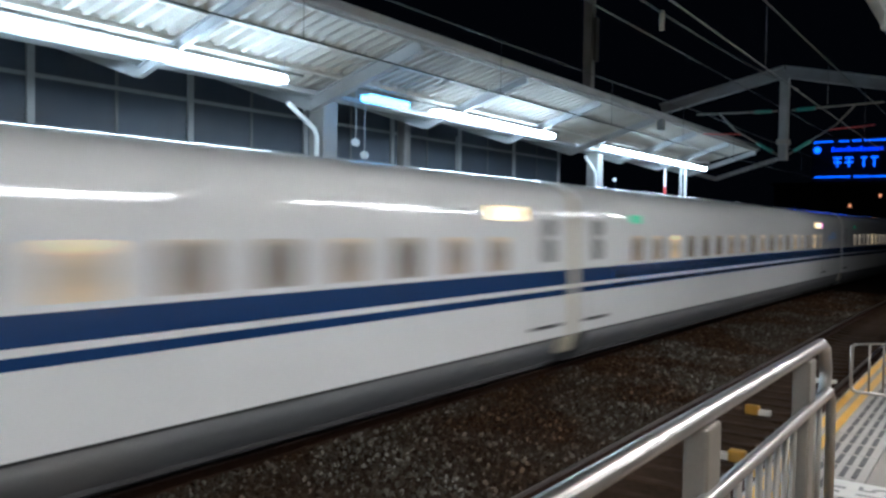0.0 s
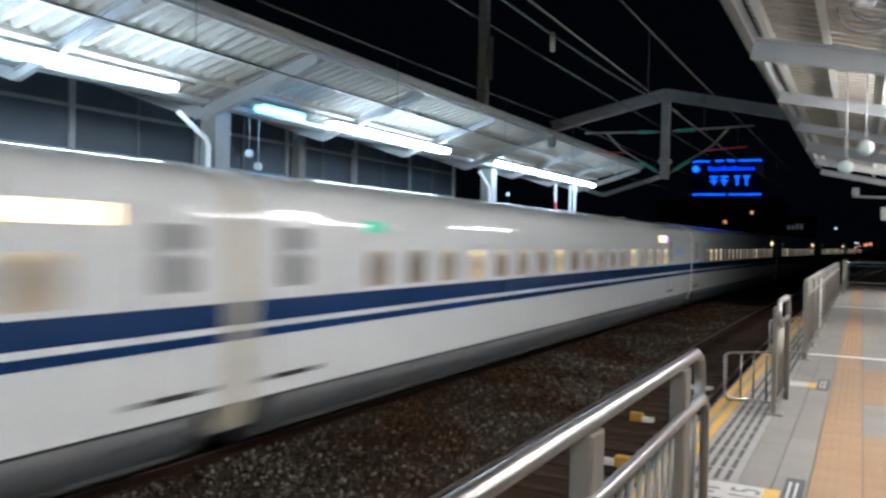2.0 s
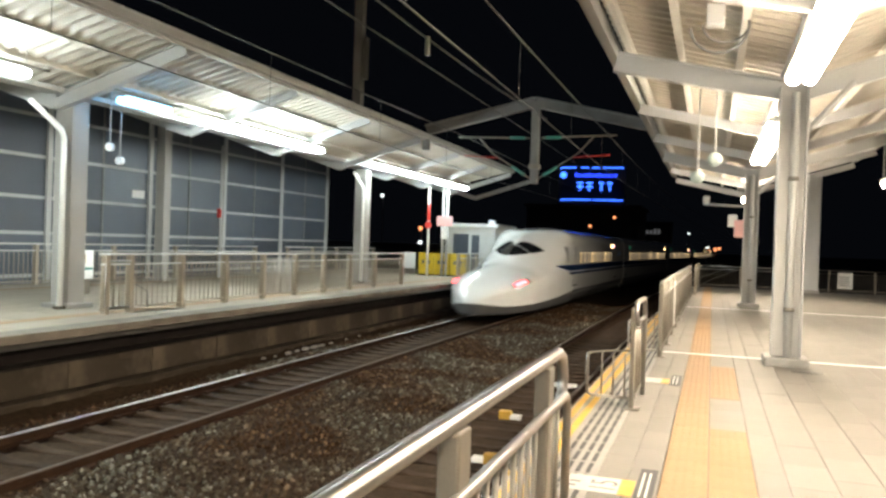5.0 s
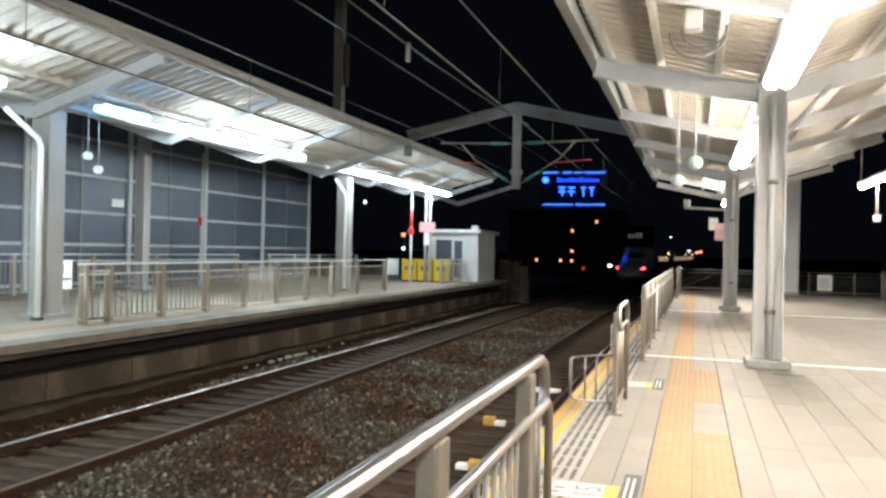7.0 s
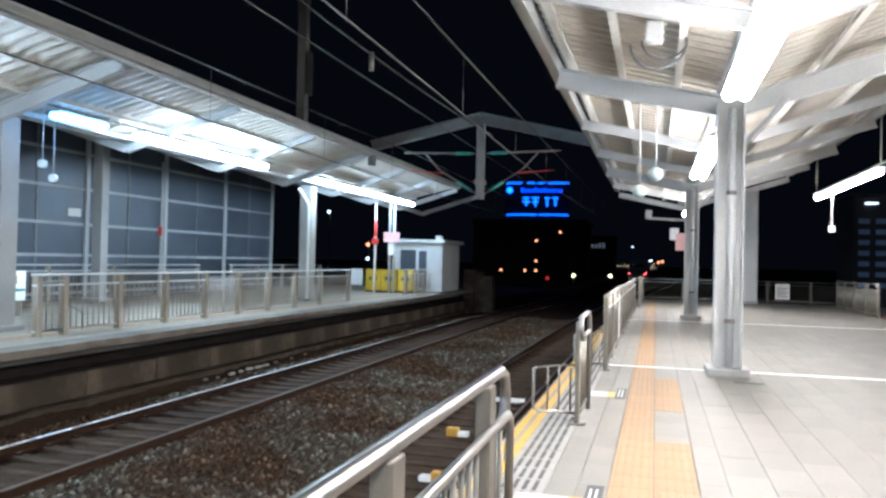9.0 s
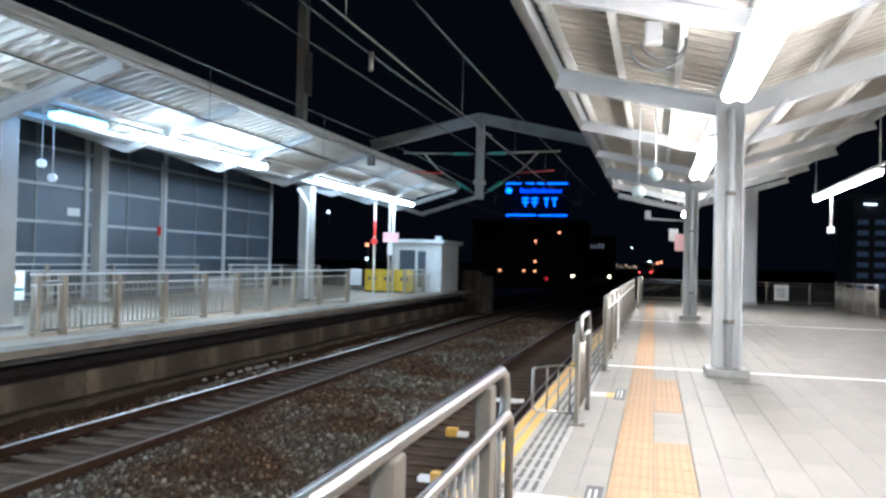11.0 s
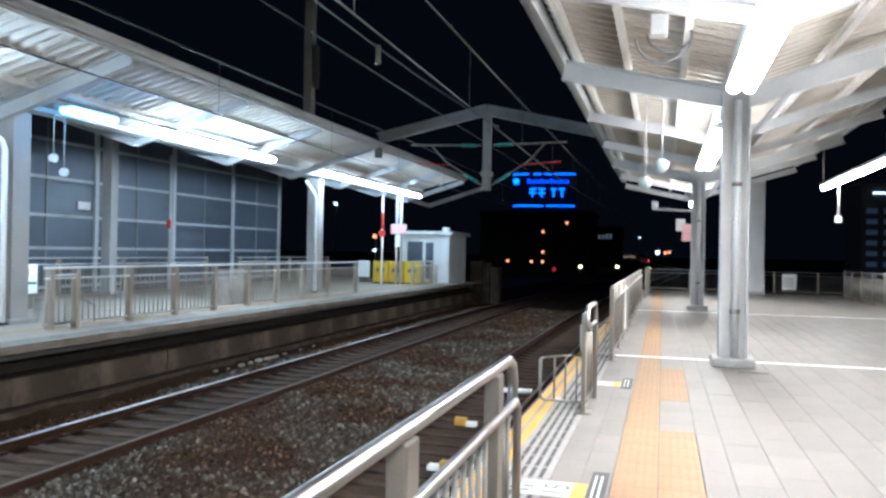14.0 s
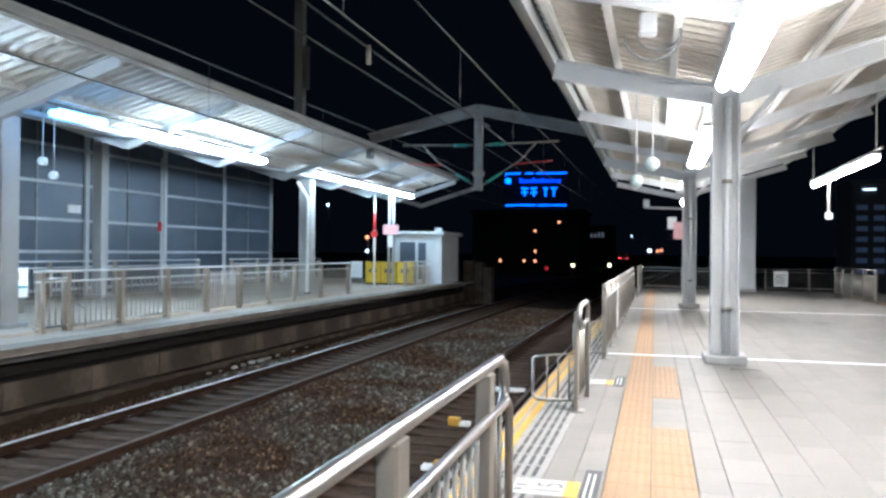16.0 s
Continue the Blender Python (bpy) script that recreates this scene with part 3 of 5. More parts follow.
# ---- railings ----
def railing(x, y0, y1, label, group, posts, end_loop=True, sheet=(), back=False, height=1.08, bright=False, full=False):
    """A steel railing along y: posts, a top pipe, a lower pipe and upright bars."""
    r = thing("railing", label, "railing", group)
    pipe, dull = (M_STEEL_PALE, M_STEEL_WARM) if bright else (M_STEEL, M_STEEL_DULL)
    wide = 0.065 if bright else 0.03
    part("top_pipe", tubed([(x, y0, height), (x, y1 - 0.12, height), (x, y1 - 0.04, height - 0.03), (x, y1, height - 0.11), (x, y1 - 0.01, height - 0.19), (x, y1 - 0.07, height - 0.22)] if end_loop else [(x, y0, height), (x, y1, height)], 0.024, 12), pipe, r, "polished steel handrail")
    part("lower_pipe", tubed([(x + 0.03, y0, height - 0.19), (x + 0.03, y1 - 0.09, height - 0.19), (x + 0.03, y1 - 0.05, height - 0.22), (x + 0.03, y1 - 0.04, height - 0.28), (x + 0.03, y1 - 0.04, 0.0)], 0.019, 10), pipe, r)
    part("bottom_rail", boxed(x - 0.02, x + 0.02, y0, y1 - 0.06, 0.09, 0.125), dull, r)
    bm = boxed(-wide, wide, -0.055, 0.055, 0.0, height - 0.02, 0.008)
    first = part("post", bm, dull, r, "dull steel post with a base plate")
    first.matrix_basis = pose(x, posts[0], 0)
    for p in posts[1:]:
        again(first, pose(x, p, 0), r)
    plate = part("base_plate", boxed(-0.08, 0.08, -0.07, 0.07, 0.001, 0.014), dull, r)
    plate.matrix_basis = pose(x, posts[0], 0)
    for p in posts[1:]:
        again(plate, pose(x, p, 0), r)
    bar = None
    y = y0 + 0.06
    while y < y1 - 0.08:
        if all(abs(y - p) > 0.045 for p in posts):
            if bar is None:
                bar = part("bar", tubed([(0, 0, 0.12), (0, 0, height - (0.03 if full else 0.2))], 0.011, 8), dull, r)
                bar.matrix_basis = pose(x, y, 0)
            else:
                again(bar, pose(x, y, 0), r)
        y += 0.155 if bright else 0.115
    for a, b in sheet:
        slat = part("bright_bar", tubed([(0, 0, 0.13), (0, 0, height - 0.1)], 0.016, 8), pipe, r, "bright steel bar")
        slat.matrix_basis = pose(x + 0.03, a, 0)
        for k in range(1, int((b - a) / 0.11)):
            again(slat, pose(x + 0.03, a + 0.11 * k, 0), r)
    return r


RX = -0.70
railing(-0.665, -3.4, 3.56, "polished steel railing with upright bars at the platform edge", "platform railings", [-3.3, -2.1, -0.75, 0.6, 1.97, 3.14], height=1.075)
railing(RX - 0.02, 11.7, 27.6, "long steel railing with upright bars at the platform edge", "platform railings", [11.8, 13.4, 15.0, 16.6, 18.2, 19.8, 21.4, 23.0, 24.6, 26.2, 27.4], full=True)
railing(RX + 0.1, 29.2, 36.8, "steel railing with upright bars near the platform's end", "platform railings", [29.3, 31.0, 33.0, 35.0, 36.6], full=True)


# railing end by the boarding gap: round loop post with a small folded wicket
def wicket(x, y, label="low bent steel wicket between railing and platform edge"):
    r = thing("wicket", label, "wicket", "wickets")
    wx = x - 0.44
    part("wicket_frame", tubed([(x - 0.03, y, 0.10), (wx + 0.05, y, 0.10), (wx + 0.015, y, 0.115), (wx, y, 0.15), (wx, y, 0.50), (wx + 0.03, y, 0.52)], 0.016, 10), M_STEEL, r, "low bent steel bar")
    bar = part("wicket_bar", tubed([(0, 0, 0.10), (0, 0, 0.53)], 0.010, 8), M_STEEL_DULL, r)
    bar.matrix_basis = pose(wx + 0.14, y, 0)
    for d in (0.25, 0.36):
        again(bar, pose(wx + d, y, 0), r)
    part("wicket_top", tubed([(wx + 0.03, y, 0.52), (wx + 0.2, y, 0.545), (x - 0.03, y, 0.56)], 0.010, 8), M_STEEL_DULL, r)
    return r


def end_post(x, y):
    """A short length of railing: flat post in front, hoop over it, leg behind."""
    r = thing("barrier_post", "short steel barrier with flat post and curled handrail", "barrier post", "barrier posts")
    top = 1.035
    part("hoop", tubed([(x + 0.03, y + 0.82, 0.0), (x + 0.03, y + 0.82, top - 0.14), (x + 0.03, y + 0.78, top - 0.04), (x + 0.028, y + 0.68, top), (x + 0.022, y + 0.06, top), (x + 0.022, y - 0.02, top - 0.03), (x + 0.025, y - 0.06, top - 0.11), (x + 0.03, y - 0.04, top - 0.19), (x + 0.035, y + 0.03, top - 0.22)], 0.025, 12), M_STEEL, r, "polished steel hoop")
    part("lower_pipe", tubed([(x + 0.03, y, top - 0.2), (x + 0.03, y + 0.8, top - 0.2)], 0.019, 10), M_STEEL, r)
    part("post", boxed(x - 0.03, x + 0.012, y - 0.055, y + 0.055, 0.0, top - 0.05, 0.008), M_STEEL_DULL, r, "flat dull steel post")
    part("bottom_rail", boxed(x - 0.02, x + 0.02, y + 0.06, y + 0.8, 0.09, 0.125), M_STEEL_DULL, r)
    part("base_plate", boxed(x - 0.07, x + 0.07, y - 0.09, y + 0.09, 0.001, 0.014), M_STEEL_DULL, r)
    bar = part("bar", tubed([(0, 0, 0.12), (0, 0, top - 0.2)], 0.011, 8), M_STEEL_DULL, r)
    bar.matrix_basis = pose(x, y + 0.17, 0)
    for k in range(1, 6):
        again(bar, pose(x, y + 0.17 + 0.115 * k, 0), r)
    return r


end_post(-0.73, 7.78)
wicket(-0.73, 7.80)
wicket(-0.72, 11.72)

# far platform railings
FX = -10.7
railing(FX, 11.6, 26.6, "steel railing with upright bars on the far platform", "far platform railings", [11.75, 12.4, 13.95, 15.53, 17.15, 18.75, 20.4, 22.1, 24.0, 26.4], False, sheet=[(17.25, 18.65)], height=1.13, bright=True)
railing(FX, 33.0, END + 3.8, "steel railing at the end of the far platform", "far platform railings", [33.1, 34.6, 36.0, 37.5, 39.0, 40.6], False, height=1.1, bright=True)
railing(-17.9, 8.0, 28.2, "steel railing along the back of the far platform", "far platform railings", [8.2, 11, 14, 17, 20, 23, 25.6, 28.1], False, height=1.15, bright=True)
railing(-17.9, 30.5, END + 3, "steel railing along the back of the far platform", "far platform railings", [30.7, 33, 35.5, 38, 40], False, height=1.15, bright=True)
small = thing("wicket", "low bent steel wicket on the far platform", "wicket", "wickets")
part("wicket_frame", tubed([(FX + 0.05, 12.35, 0.12), (FX + 0.05, 11.75, 0.12), (FX + 0.05, 11.7, 0.17), (FX + 0.05, 11.7, 0.95), (FX + 0.05, 11.75, 1.0), (FX + 0.05, 12.35, 1.0)], 0.02, 8), M_STEEL, small)
part("wicket_bar", tubed([(FX + 0.35, 12.5, 0.10), (FX + 0.35, 12.5, 0.42), (FX + 0.02, 12.5, 0.56)], 0.012, 8), M_STEEL_DULL, small)


# cross fence at the platform's end
def cross_fence(x0, x1, y, label):
    r = thing("end_fence", label, "fence", "end fences")
    part("top_pipe", tubed([(x0, y, 0.94), (x1, y, 0.94)], 0.03, 10), M_STEEL, r)
    part("lower_pipe", tubed([(x0, y, 0.80), (x1, y, 0.80)], 0.02, 8), M_STEEL, r)
    part("bottom_rail", boxed(x0, x1, y - 0.02, y + 0.02, 0.08, 0.12), M_STEEL_DULL, r)
    n = max(2, int((x1 - x0) / 1.5))
    post = part("post", boxed(-0.035, 0.035, -0.03, 0.03, 0, 0.93, 0.006), M_STEEL_DULL, r)
    post.matrix_basis = pose(x0, y, 0)
    for i in range(1, n + 1):
        again(post, pose(x0 + (x1 - x0) * i / n, y, 0), r)
    bar = part("bar", tubed([(0, 0, 0.1), (0, 0, 0.8)], 0.01, 6), M_STEEL_DULL, r)
    bar.matrix_basis = pose(x0 + 0.12, y, 0)
    for i in range(1, int((x1 - x0) / 0.12) - 1):
        again(bar, pose(x0 + 0.12 + 0.12 * i, y, 0), r)
    return r


cross_fence(-0.6, 8.2, 36.9, "steel bar fence across the platform's end")
bm = boxed(5.0, 5.58, 36.83, 36.86, 0.18, 0.86, 0.01)
notice = thing("notice_board", "white notice board hung on the end fence", "notice board")
part("board", bm, M_SIGNWHITE, notice)
bm = bmesh.new()
for i in range(5):
    box(bm, 5.08, 5.49 - 0.05 * (i % 2), 36.822, 36.828, 0.30 + 0.09 * i, 0.33 + 0.09 * i)
part("writing", bm, M_SIGNGREY, notice, "lines of unreadable grey writing")
railing(6.9, 28.0, 34.2, "steel railing at the platform's other edge", "platform railings", [28.1, 29.6, 31.2, 32.8, 34.0], True)


# ---- canopies ----
def canopy(name, label, xv, zv, left, right, y0, y1, rafters, columns, sheet_end=0.12, rafter_end=-0.32):
    """A valley canopy: two wings rise from the column line xv, zv to the edges (x, z)."""
    c = thing(name, label, "canopy", kind="structure")
    for xe, ze in (left, right):
        # folded sheet, its folds running up the slope
        bm = bmesh.new()
        pitch = 0.30
        n = int((y1 - y0) / pitch)
        prof = []
        for j in range(n):
            y = y0 + pitch * j
            prof += [(y, 0.0), (y + 0.10, 0.0), (y + 0.15, 0.10), (y + 0.25, 0.10)]
        prof.append((y0 + pitch * n, 0.0))
        rows_ = [[bm.verts.new((x, y, z + d)) for y, d in prof] for x, z in ((xv, zv + 0.42), (xe, ze + sheet_end))]
        for k in range(len(prof) - 1):
            bm.faces.new((rows_[0][k], rows_[0][k + 1], rows_[1][k + 1], rows_[1][k]))
        part("roof_sheet", bm, M_SHEET, c, "cream folded roof sheet")
        bm = bmesh.new()
        v = [bm.verts.new((x, y, z)) for x, z in ((xv, zv + 0.60), (xe, ze + sheet_end + 0.11)) for y in (y0, y1)]
        bm.faces.new((v[0], v[1], v[3], v[2]))
        part("roof_cover", bm, M_ROOFTOP, c, "dark upper roof")
        # purlins along the canopy
        bm = bmesh.new()
        for u in (0.30, 0.62, 0.93):
            x, z = xv + (xe - xv) * u, zv + 0.42 + (ze - 0.3 - zv) * u
            hbeam(bm, (x, y0, z - 0.07), (x, y1, z - 0.07), 0.14, 0.09)
        part("purlins", bm, M_PURLIN, c, "pale steel purlins")
        # edge gutter
        s = 1 if xe > xv else -1
        bm = bmesh.new()
        box(bm, min(xe, xe + s * 0.03), max(xe, xe + s * 0.03), y0, y1, ze - 0.16, ze + 0.08)
        box(bm, min(xe + s * 0.03, xe + s * 0.16), max(xe + s * 0.03, xe + s * 0.16), y0, y1, ze - 0.10, ze - 0.06)
        box(bm, min(xe + s * 0.14, xe + s * 0.17), max(xe + s * 0.14, xe + s * 0.17), y0, y1, ze - 0.10, ze + 0.06)
        part("edge_gutter", bm, M_PAINT, c, "pale steel edge gutter")
        # rafters
        for y in rafters:
            main = min(abs(y - yc) for yc in columns) < 0.5
            bm = bmesh.new()
            d = 0.30 if main else 0.2
            hbeam(bm, (xv, y, zv + 0.12), (xe - s * 0.03, y, ze + rafter_end), d, 0.16 if main else 0.11)
            part("main_rafter" if main else "rafter", bm, M_BEAM if not main else M_PAINT, c, "grey painted steel rafter")
    bm = bmesh.new()
    box(bm, xv - 0.2, xv + 0.2, y0, y1, zv + 0.30, zv + 0.40)
    part("valley_gutter", bm, M_PAINT, c, "pale valley gutter")
    return c


LRAFT = [12.2 + BAY * k for k in range(-8, 8)]
canopy("canopy_near", "valley-shaped platform canopy of cream folded sheet on steel rafters", 1.0, 3.72, (-1.55, 4.70), (4.9, 5.3), -22, 33.5, [12.1 + BAY * k for k in range(-8, 6)], [12.1 + 12.39 * k for k in range(-3, 3)])
canopy("canopy_far", "valley-shaped canopy of cream folded sheet over the far platform", -12.4, 3.95, (-9.4, 5.16), (-16.8, 5.6), -22, 37.0, LRAFT, [12.5 + 13.9 * k for k in range(-3, 3)], -0.05, -0.17)


def column(x, y, top, label, group, w=0.24, pipes=True, square=False):
    c = thing("canopy_column", label, "column", group)
    if square:
        part("shaft", boxed(x - w, x + w, y - w, y + w, 0.0, top, 0.015), M_COLUMN, c)
        part("base", boxed(x - w - 0.12, x + w + 0.12, y - w - 0.12, y + w + 0.12, 0.0, 0.10, 0.015), M_BASE, c, "concrete base")
        return c
    bm = bmesh.new()
    box(bm, x - w, x - w + 0.025, y - 0.17, y + 0.17, 0.09, top)
    box(bm, x + w - 0.025, x + w, y - 0.17, y + 0.17, 0.09, top)
    box(bm, x - w + 0.025, x + w - 0.025, y - 0.014, y + 0.014, 0.09, top)
    part("shaft", bm, M_PAINT, c, "pale painted steel H column")
    part("base", boxed(x - w - 0.10, x + w + 0.10, y - 0.30, y + 0.30, 0.0, 0.12, 0.02), M_BASE, c, "chipped concrete base")
    if pipes:
        part("drain_pipe", tubed([(x + 0.02, y - 0.10, 0.12), (x + 0.02, y - 0.10, top - 0.1)], 0.055, 12), M_PAINT, c, "pale drain pipe")
        ring = part("pipe_clamp", tubed([(0, 0, -0.03), (0, 0, 0.03)], 0.072, 12), M_STEEL_DULL, c)
        ring.matrix_basis = pose(x + 0.02, y - 0.10, 0.78)
        again(ring, pose(x + 0.02, y - 0.10, 2.6), c)
    bm = tubed([(x + w, y, top - 0.62), (x + 0.75, y, top + 0.05)], 0.04, 8)
    part("brace", bm, M_PAINT, c, "slanting steel brace")
    return c


for y in (-12.7, -0.3, 12.0, 24.3):
    column(0.97, y, 3.9, "pale painted steel H column with a pale drain pipe", "near canopy columns", 0.19)
pillar = thing("pillar", "wide pale concrete pillar near the platform's end", "pillar")
part("shaft", boxed(3.2, 4.1, 35.4, 36.2, 0, 4.9, 0.03), M_PAINT, pillar)
part("plinth", boxed(3.15, 4.15, 35.35, 36.25, 0, 0.12, 0.01), M_BASE, pillar, "concrete plinth")
for y in (-15.3, -1.4, 12.5, 26.4):
    column(-12.32, y, 4.15, "pale painted square column with a drain pipe on the far platform", "far canopy columns", 0.22, False, True)
    d = thing("drain_pipe", "pale drain pipe bent beneath the canopy gutter", "pipe", "drain pipes")
    part("pipe", tubed([(-12.1, y - 0.42, 0.05), (-12.1, y - 0.42, 3.35), (-12.1, y - 0.49, 3.5), (-12.1, y - 1.25, 3.95)], 0.055, 10), M_SIGNWHITE, d)
    part("foot", boxed(-12.18, -12.02, y - 0.50, y - 0.34, 0.0, 0.06), M_CONC, d)


# ---- lamps ----
def tube_row(x, y0, y1, z, tubes, glow_mat, label, group, step=1.25, hang_up=0.7):
    """A row of fluorescent fittings on a conduit."""
    row = thing("tube_light_row", label, "light fixture", group)
    part("conduit", boxed(x - 0.02, x + 0.02, y0 - 0.5, y1 + 0.5, z + 0.14, z + 0.18), M_STEEL_DULL, row, "grey steel conduit")
    n = max(1, round((y1 - y0) / step))
    body = tube_ob = None
    for i in range(n):
        yc = y0 + (y1 - y0) * (i + 0.5) / n
        L = (y1 - y0) / n / 2 - 0.02
        if body is None:
            bm = bmesh.new()
            box(bm, -0.105, 0.105, -L, L, 0.055, 0.12, 0.01)
            body = part("fitting", bm, M_PAINT, row, "white steel fitting")
            body.matrix_basis = pose(x, yc, z)
            bm = bmesh.new()
            # radius is oversized: the glare around each tube is put into its thickness
            for s in tubes:
                tube(bm, [(s, -L + 0.02, 0), (s, L - 0.02, 0)], 0.075, 10)
            tube_ob = part("tube", bm, glow_mat, row, "glowing fluorescent tube")
            tube_ob.matrix_basis = pose(x, yc, z)
        else:
            again(body, pose(x, yc, z), row)
            again(tube_ob, pose(x, yc, z), row)
    hang = part("hanger", tubed([(x, y0, z + 0.16), (x, y0, z + hang_up)], 0.012, 6), M_PAINT, row)
    again(hang, pose(0, y1 - y0, 0), row)
    return row


FL = -11.3
tube_row(FL, -14.0, 4.0, 4.22, (-0.08, 0.08), M_TUBE_COOL, "long row of glowing fluorescent tubes under the far canopy", "far lamps")
tube_row(FL, 4.6, 10.4, 4.20, (-0.08, 0.08), M_TUBE_COOL, "long row of glowing fluorescent tubes under the far canopy", "far lamps")
tube_row(FL, 12.7, 14.1, 4.20, (-0.08, 0.08), M_TUBE_BLUE, "short bluish fluorescent lamp under the far canopy", "far lamps")
tube_row(FL, 15.2, 21.1, 4.20, (-0.08, 0.08), M_TUBE_COOL, "long row of glowing fluorescent tubes under the far canopy", "far lamps")
tube_row(FL, 24.8, 35.9, 4.20, (0.0,), M_TUBE_COOL, "long row of glowing fluorescent tubes under the far canopy", "far lamps")
NL = 0.80
tube_row(NL, -14.0, 0.0, 3.45, (-0.08, 0.08), M_TUBE_WARM, "row of glowing fluorescent tubes along the canopy columns", "near lamps")
tube_row(NL, 4.2, 9.3, 3.45, (-0.08, 0.08), M_TUBE_WARM, "row of glowing fluorescent tubes along the canopy columns", "near lamps")
tube_row(NL, 12.6, 17.4, 3.45, (-0.08, 0.08), M_TUBE_WARM, "row of glowing fluorescent tubes along the canopy columns", "near lamps")
tube_row(1.05, 25.5, 30.5, 3.45, (-0.08, 0.08), M_TUBE_WARM, "row of glowing fluorescent tubes along the canopy columns", "near lamps")
tube_row(4.75, 19.4, 26.6, 3.75, (0.0,), M_TUBE_WARM, "row of glowing fluorescent tubes at the canopy's other edge", "near lamps", hang_up=1.75)
tube_row(4.75, 2.0, 12.0, 3.75, (0.0,), M_TUBE_WARM, "row of glowing fluorescent tubes at the canopy's other edge", "near lamps", hang_up=1.75)


# ---- train ----
CAR = 25.4
HEAD = 27.4
PROFILE = [(1.20, 0.20), (1.42, 0.27), (1.58, 0.48), (1.66, 0.78), (1.68, 1.2), (1.682, 1.6), (1.682, 2.0), (1.675, 2.5), (1.664, 2.78), (1.648, 2.98), (1.605, 3.13), (1.49, 3.27), (1.24, 3.39), (0.72, 3.465), (0.0, 3.49)]


def side_at(z):
    """Half width of the car body at height z."""
    return float(np.interp(z, [p[1] for p in PROFILE], [p[0] for p in PROFILE]))


def strip(bm, y0, y1, z0, z1, s, out=0.004, n=3, slot=0):
    """A thin plate on the car's side that follows its curve."""
    zs = np.linspace(z0, z1, n + 1)
    inner = [[bm.verts.new((s * (side_at(z) - 0.01), y, z)) for z in zs] for y in (y0, y1)]
    outer = [[bm.verts.new((s * (side_at(z) + out), y, z)) for z in zs] for y in (y0, y1)]
    quads = []
    for k in range(n):
        quads.append((outer[0][k], outer[1][k], outer[1][k + 1], outer[0][k + 1]))
        for e in (0, 1):
            quads.append((inner[e][k], outer[e][k], outer[e][k + 1], inner[e][k + 1]))
    for k in (0, n):
        quads.append((inner[0][k], inner[1][k], outer[1][k], outer[0][k]))
    for q in quads:
        bm.faces.new(q).material_index = slot
    return bm


def pane(bm, y0, y1, z0, z1, s, out, r=0.09):
    """A flush pane with round corners on the car's side."""
    pts = []
    for cy, cz, a0 in ((y1 - r, z1 - r, 0), (y0 + r, z1 - r, 90), (y0 + r, z0 + r, 180), (y1 - r, z0 + r, 270)):
        for k in range(4):
            a = radians(a0 + 30 * k)
            pts.append((cy + r * math.cos(a), cz + r * math.sin(a)))
    o = [bm.verts.new((s * (side_at(z) + out), y, z)) for y, z in pts]
    i = [bm.verts.new((s * (side_at(z) - 0.012), y, z)) for y, z in pts]
    bm.faces.new(o)
    n = len(pts)
    for k in range(n):
        bm.faces.new((o[k], o[(k + 1) % n], i[(k + 1) % n], i[k]))
    return bm


def body_shell(bm, y0, y1, prof, closed_ends=True, n=12):
    ring_pts = [(x, z) for x, z in prof] + [(-x, z) for x, z in prof[-2::-1]]
    rings = [[bm.verts.new((x, y, z)) for x, z in ring_pts] for y in np.linspace(y0, y1, n + 1)]
    for a, b in zip(rings, rings[1:]):
        for k in range(len(ring_pts) - 1):
            f = bm.faces.new((a[k], a[k + 1], b[k + 1], b[k]))
            f.smooth = True
    if closed_ends:
        for y in (y0, y1):
            bm.faces.new([bm.verts.new((x, y, z)) for x, z in ring_pts])
    return bm


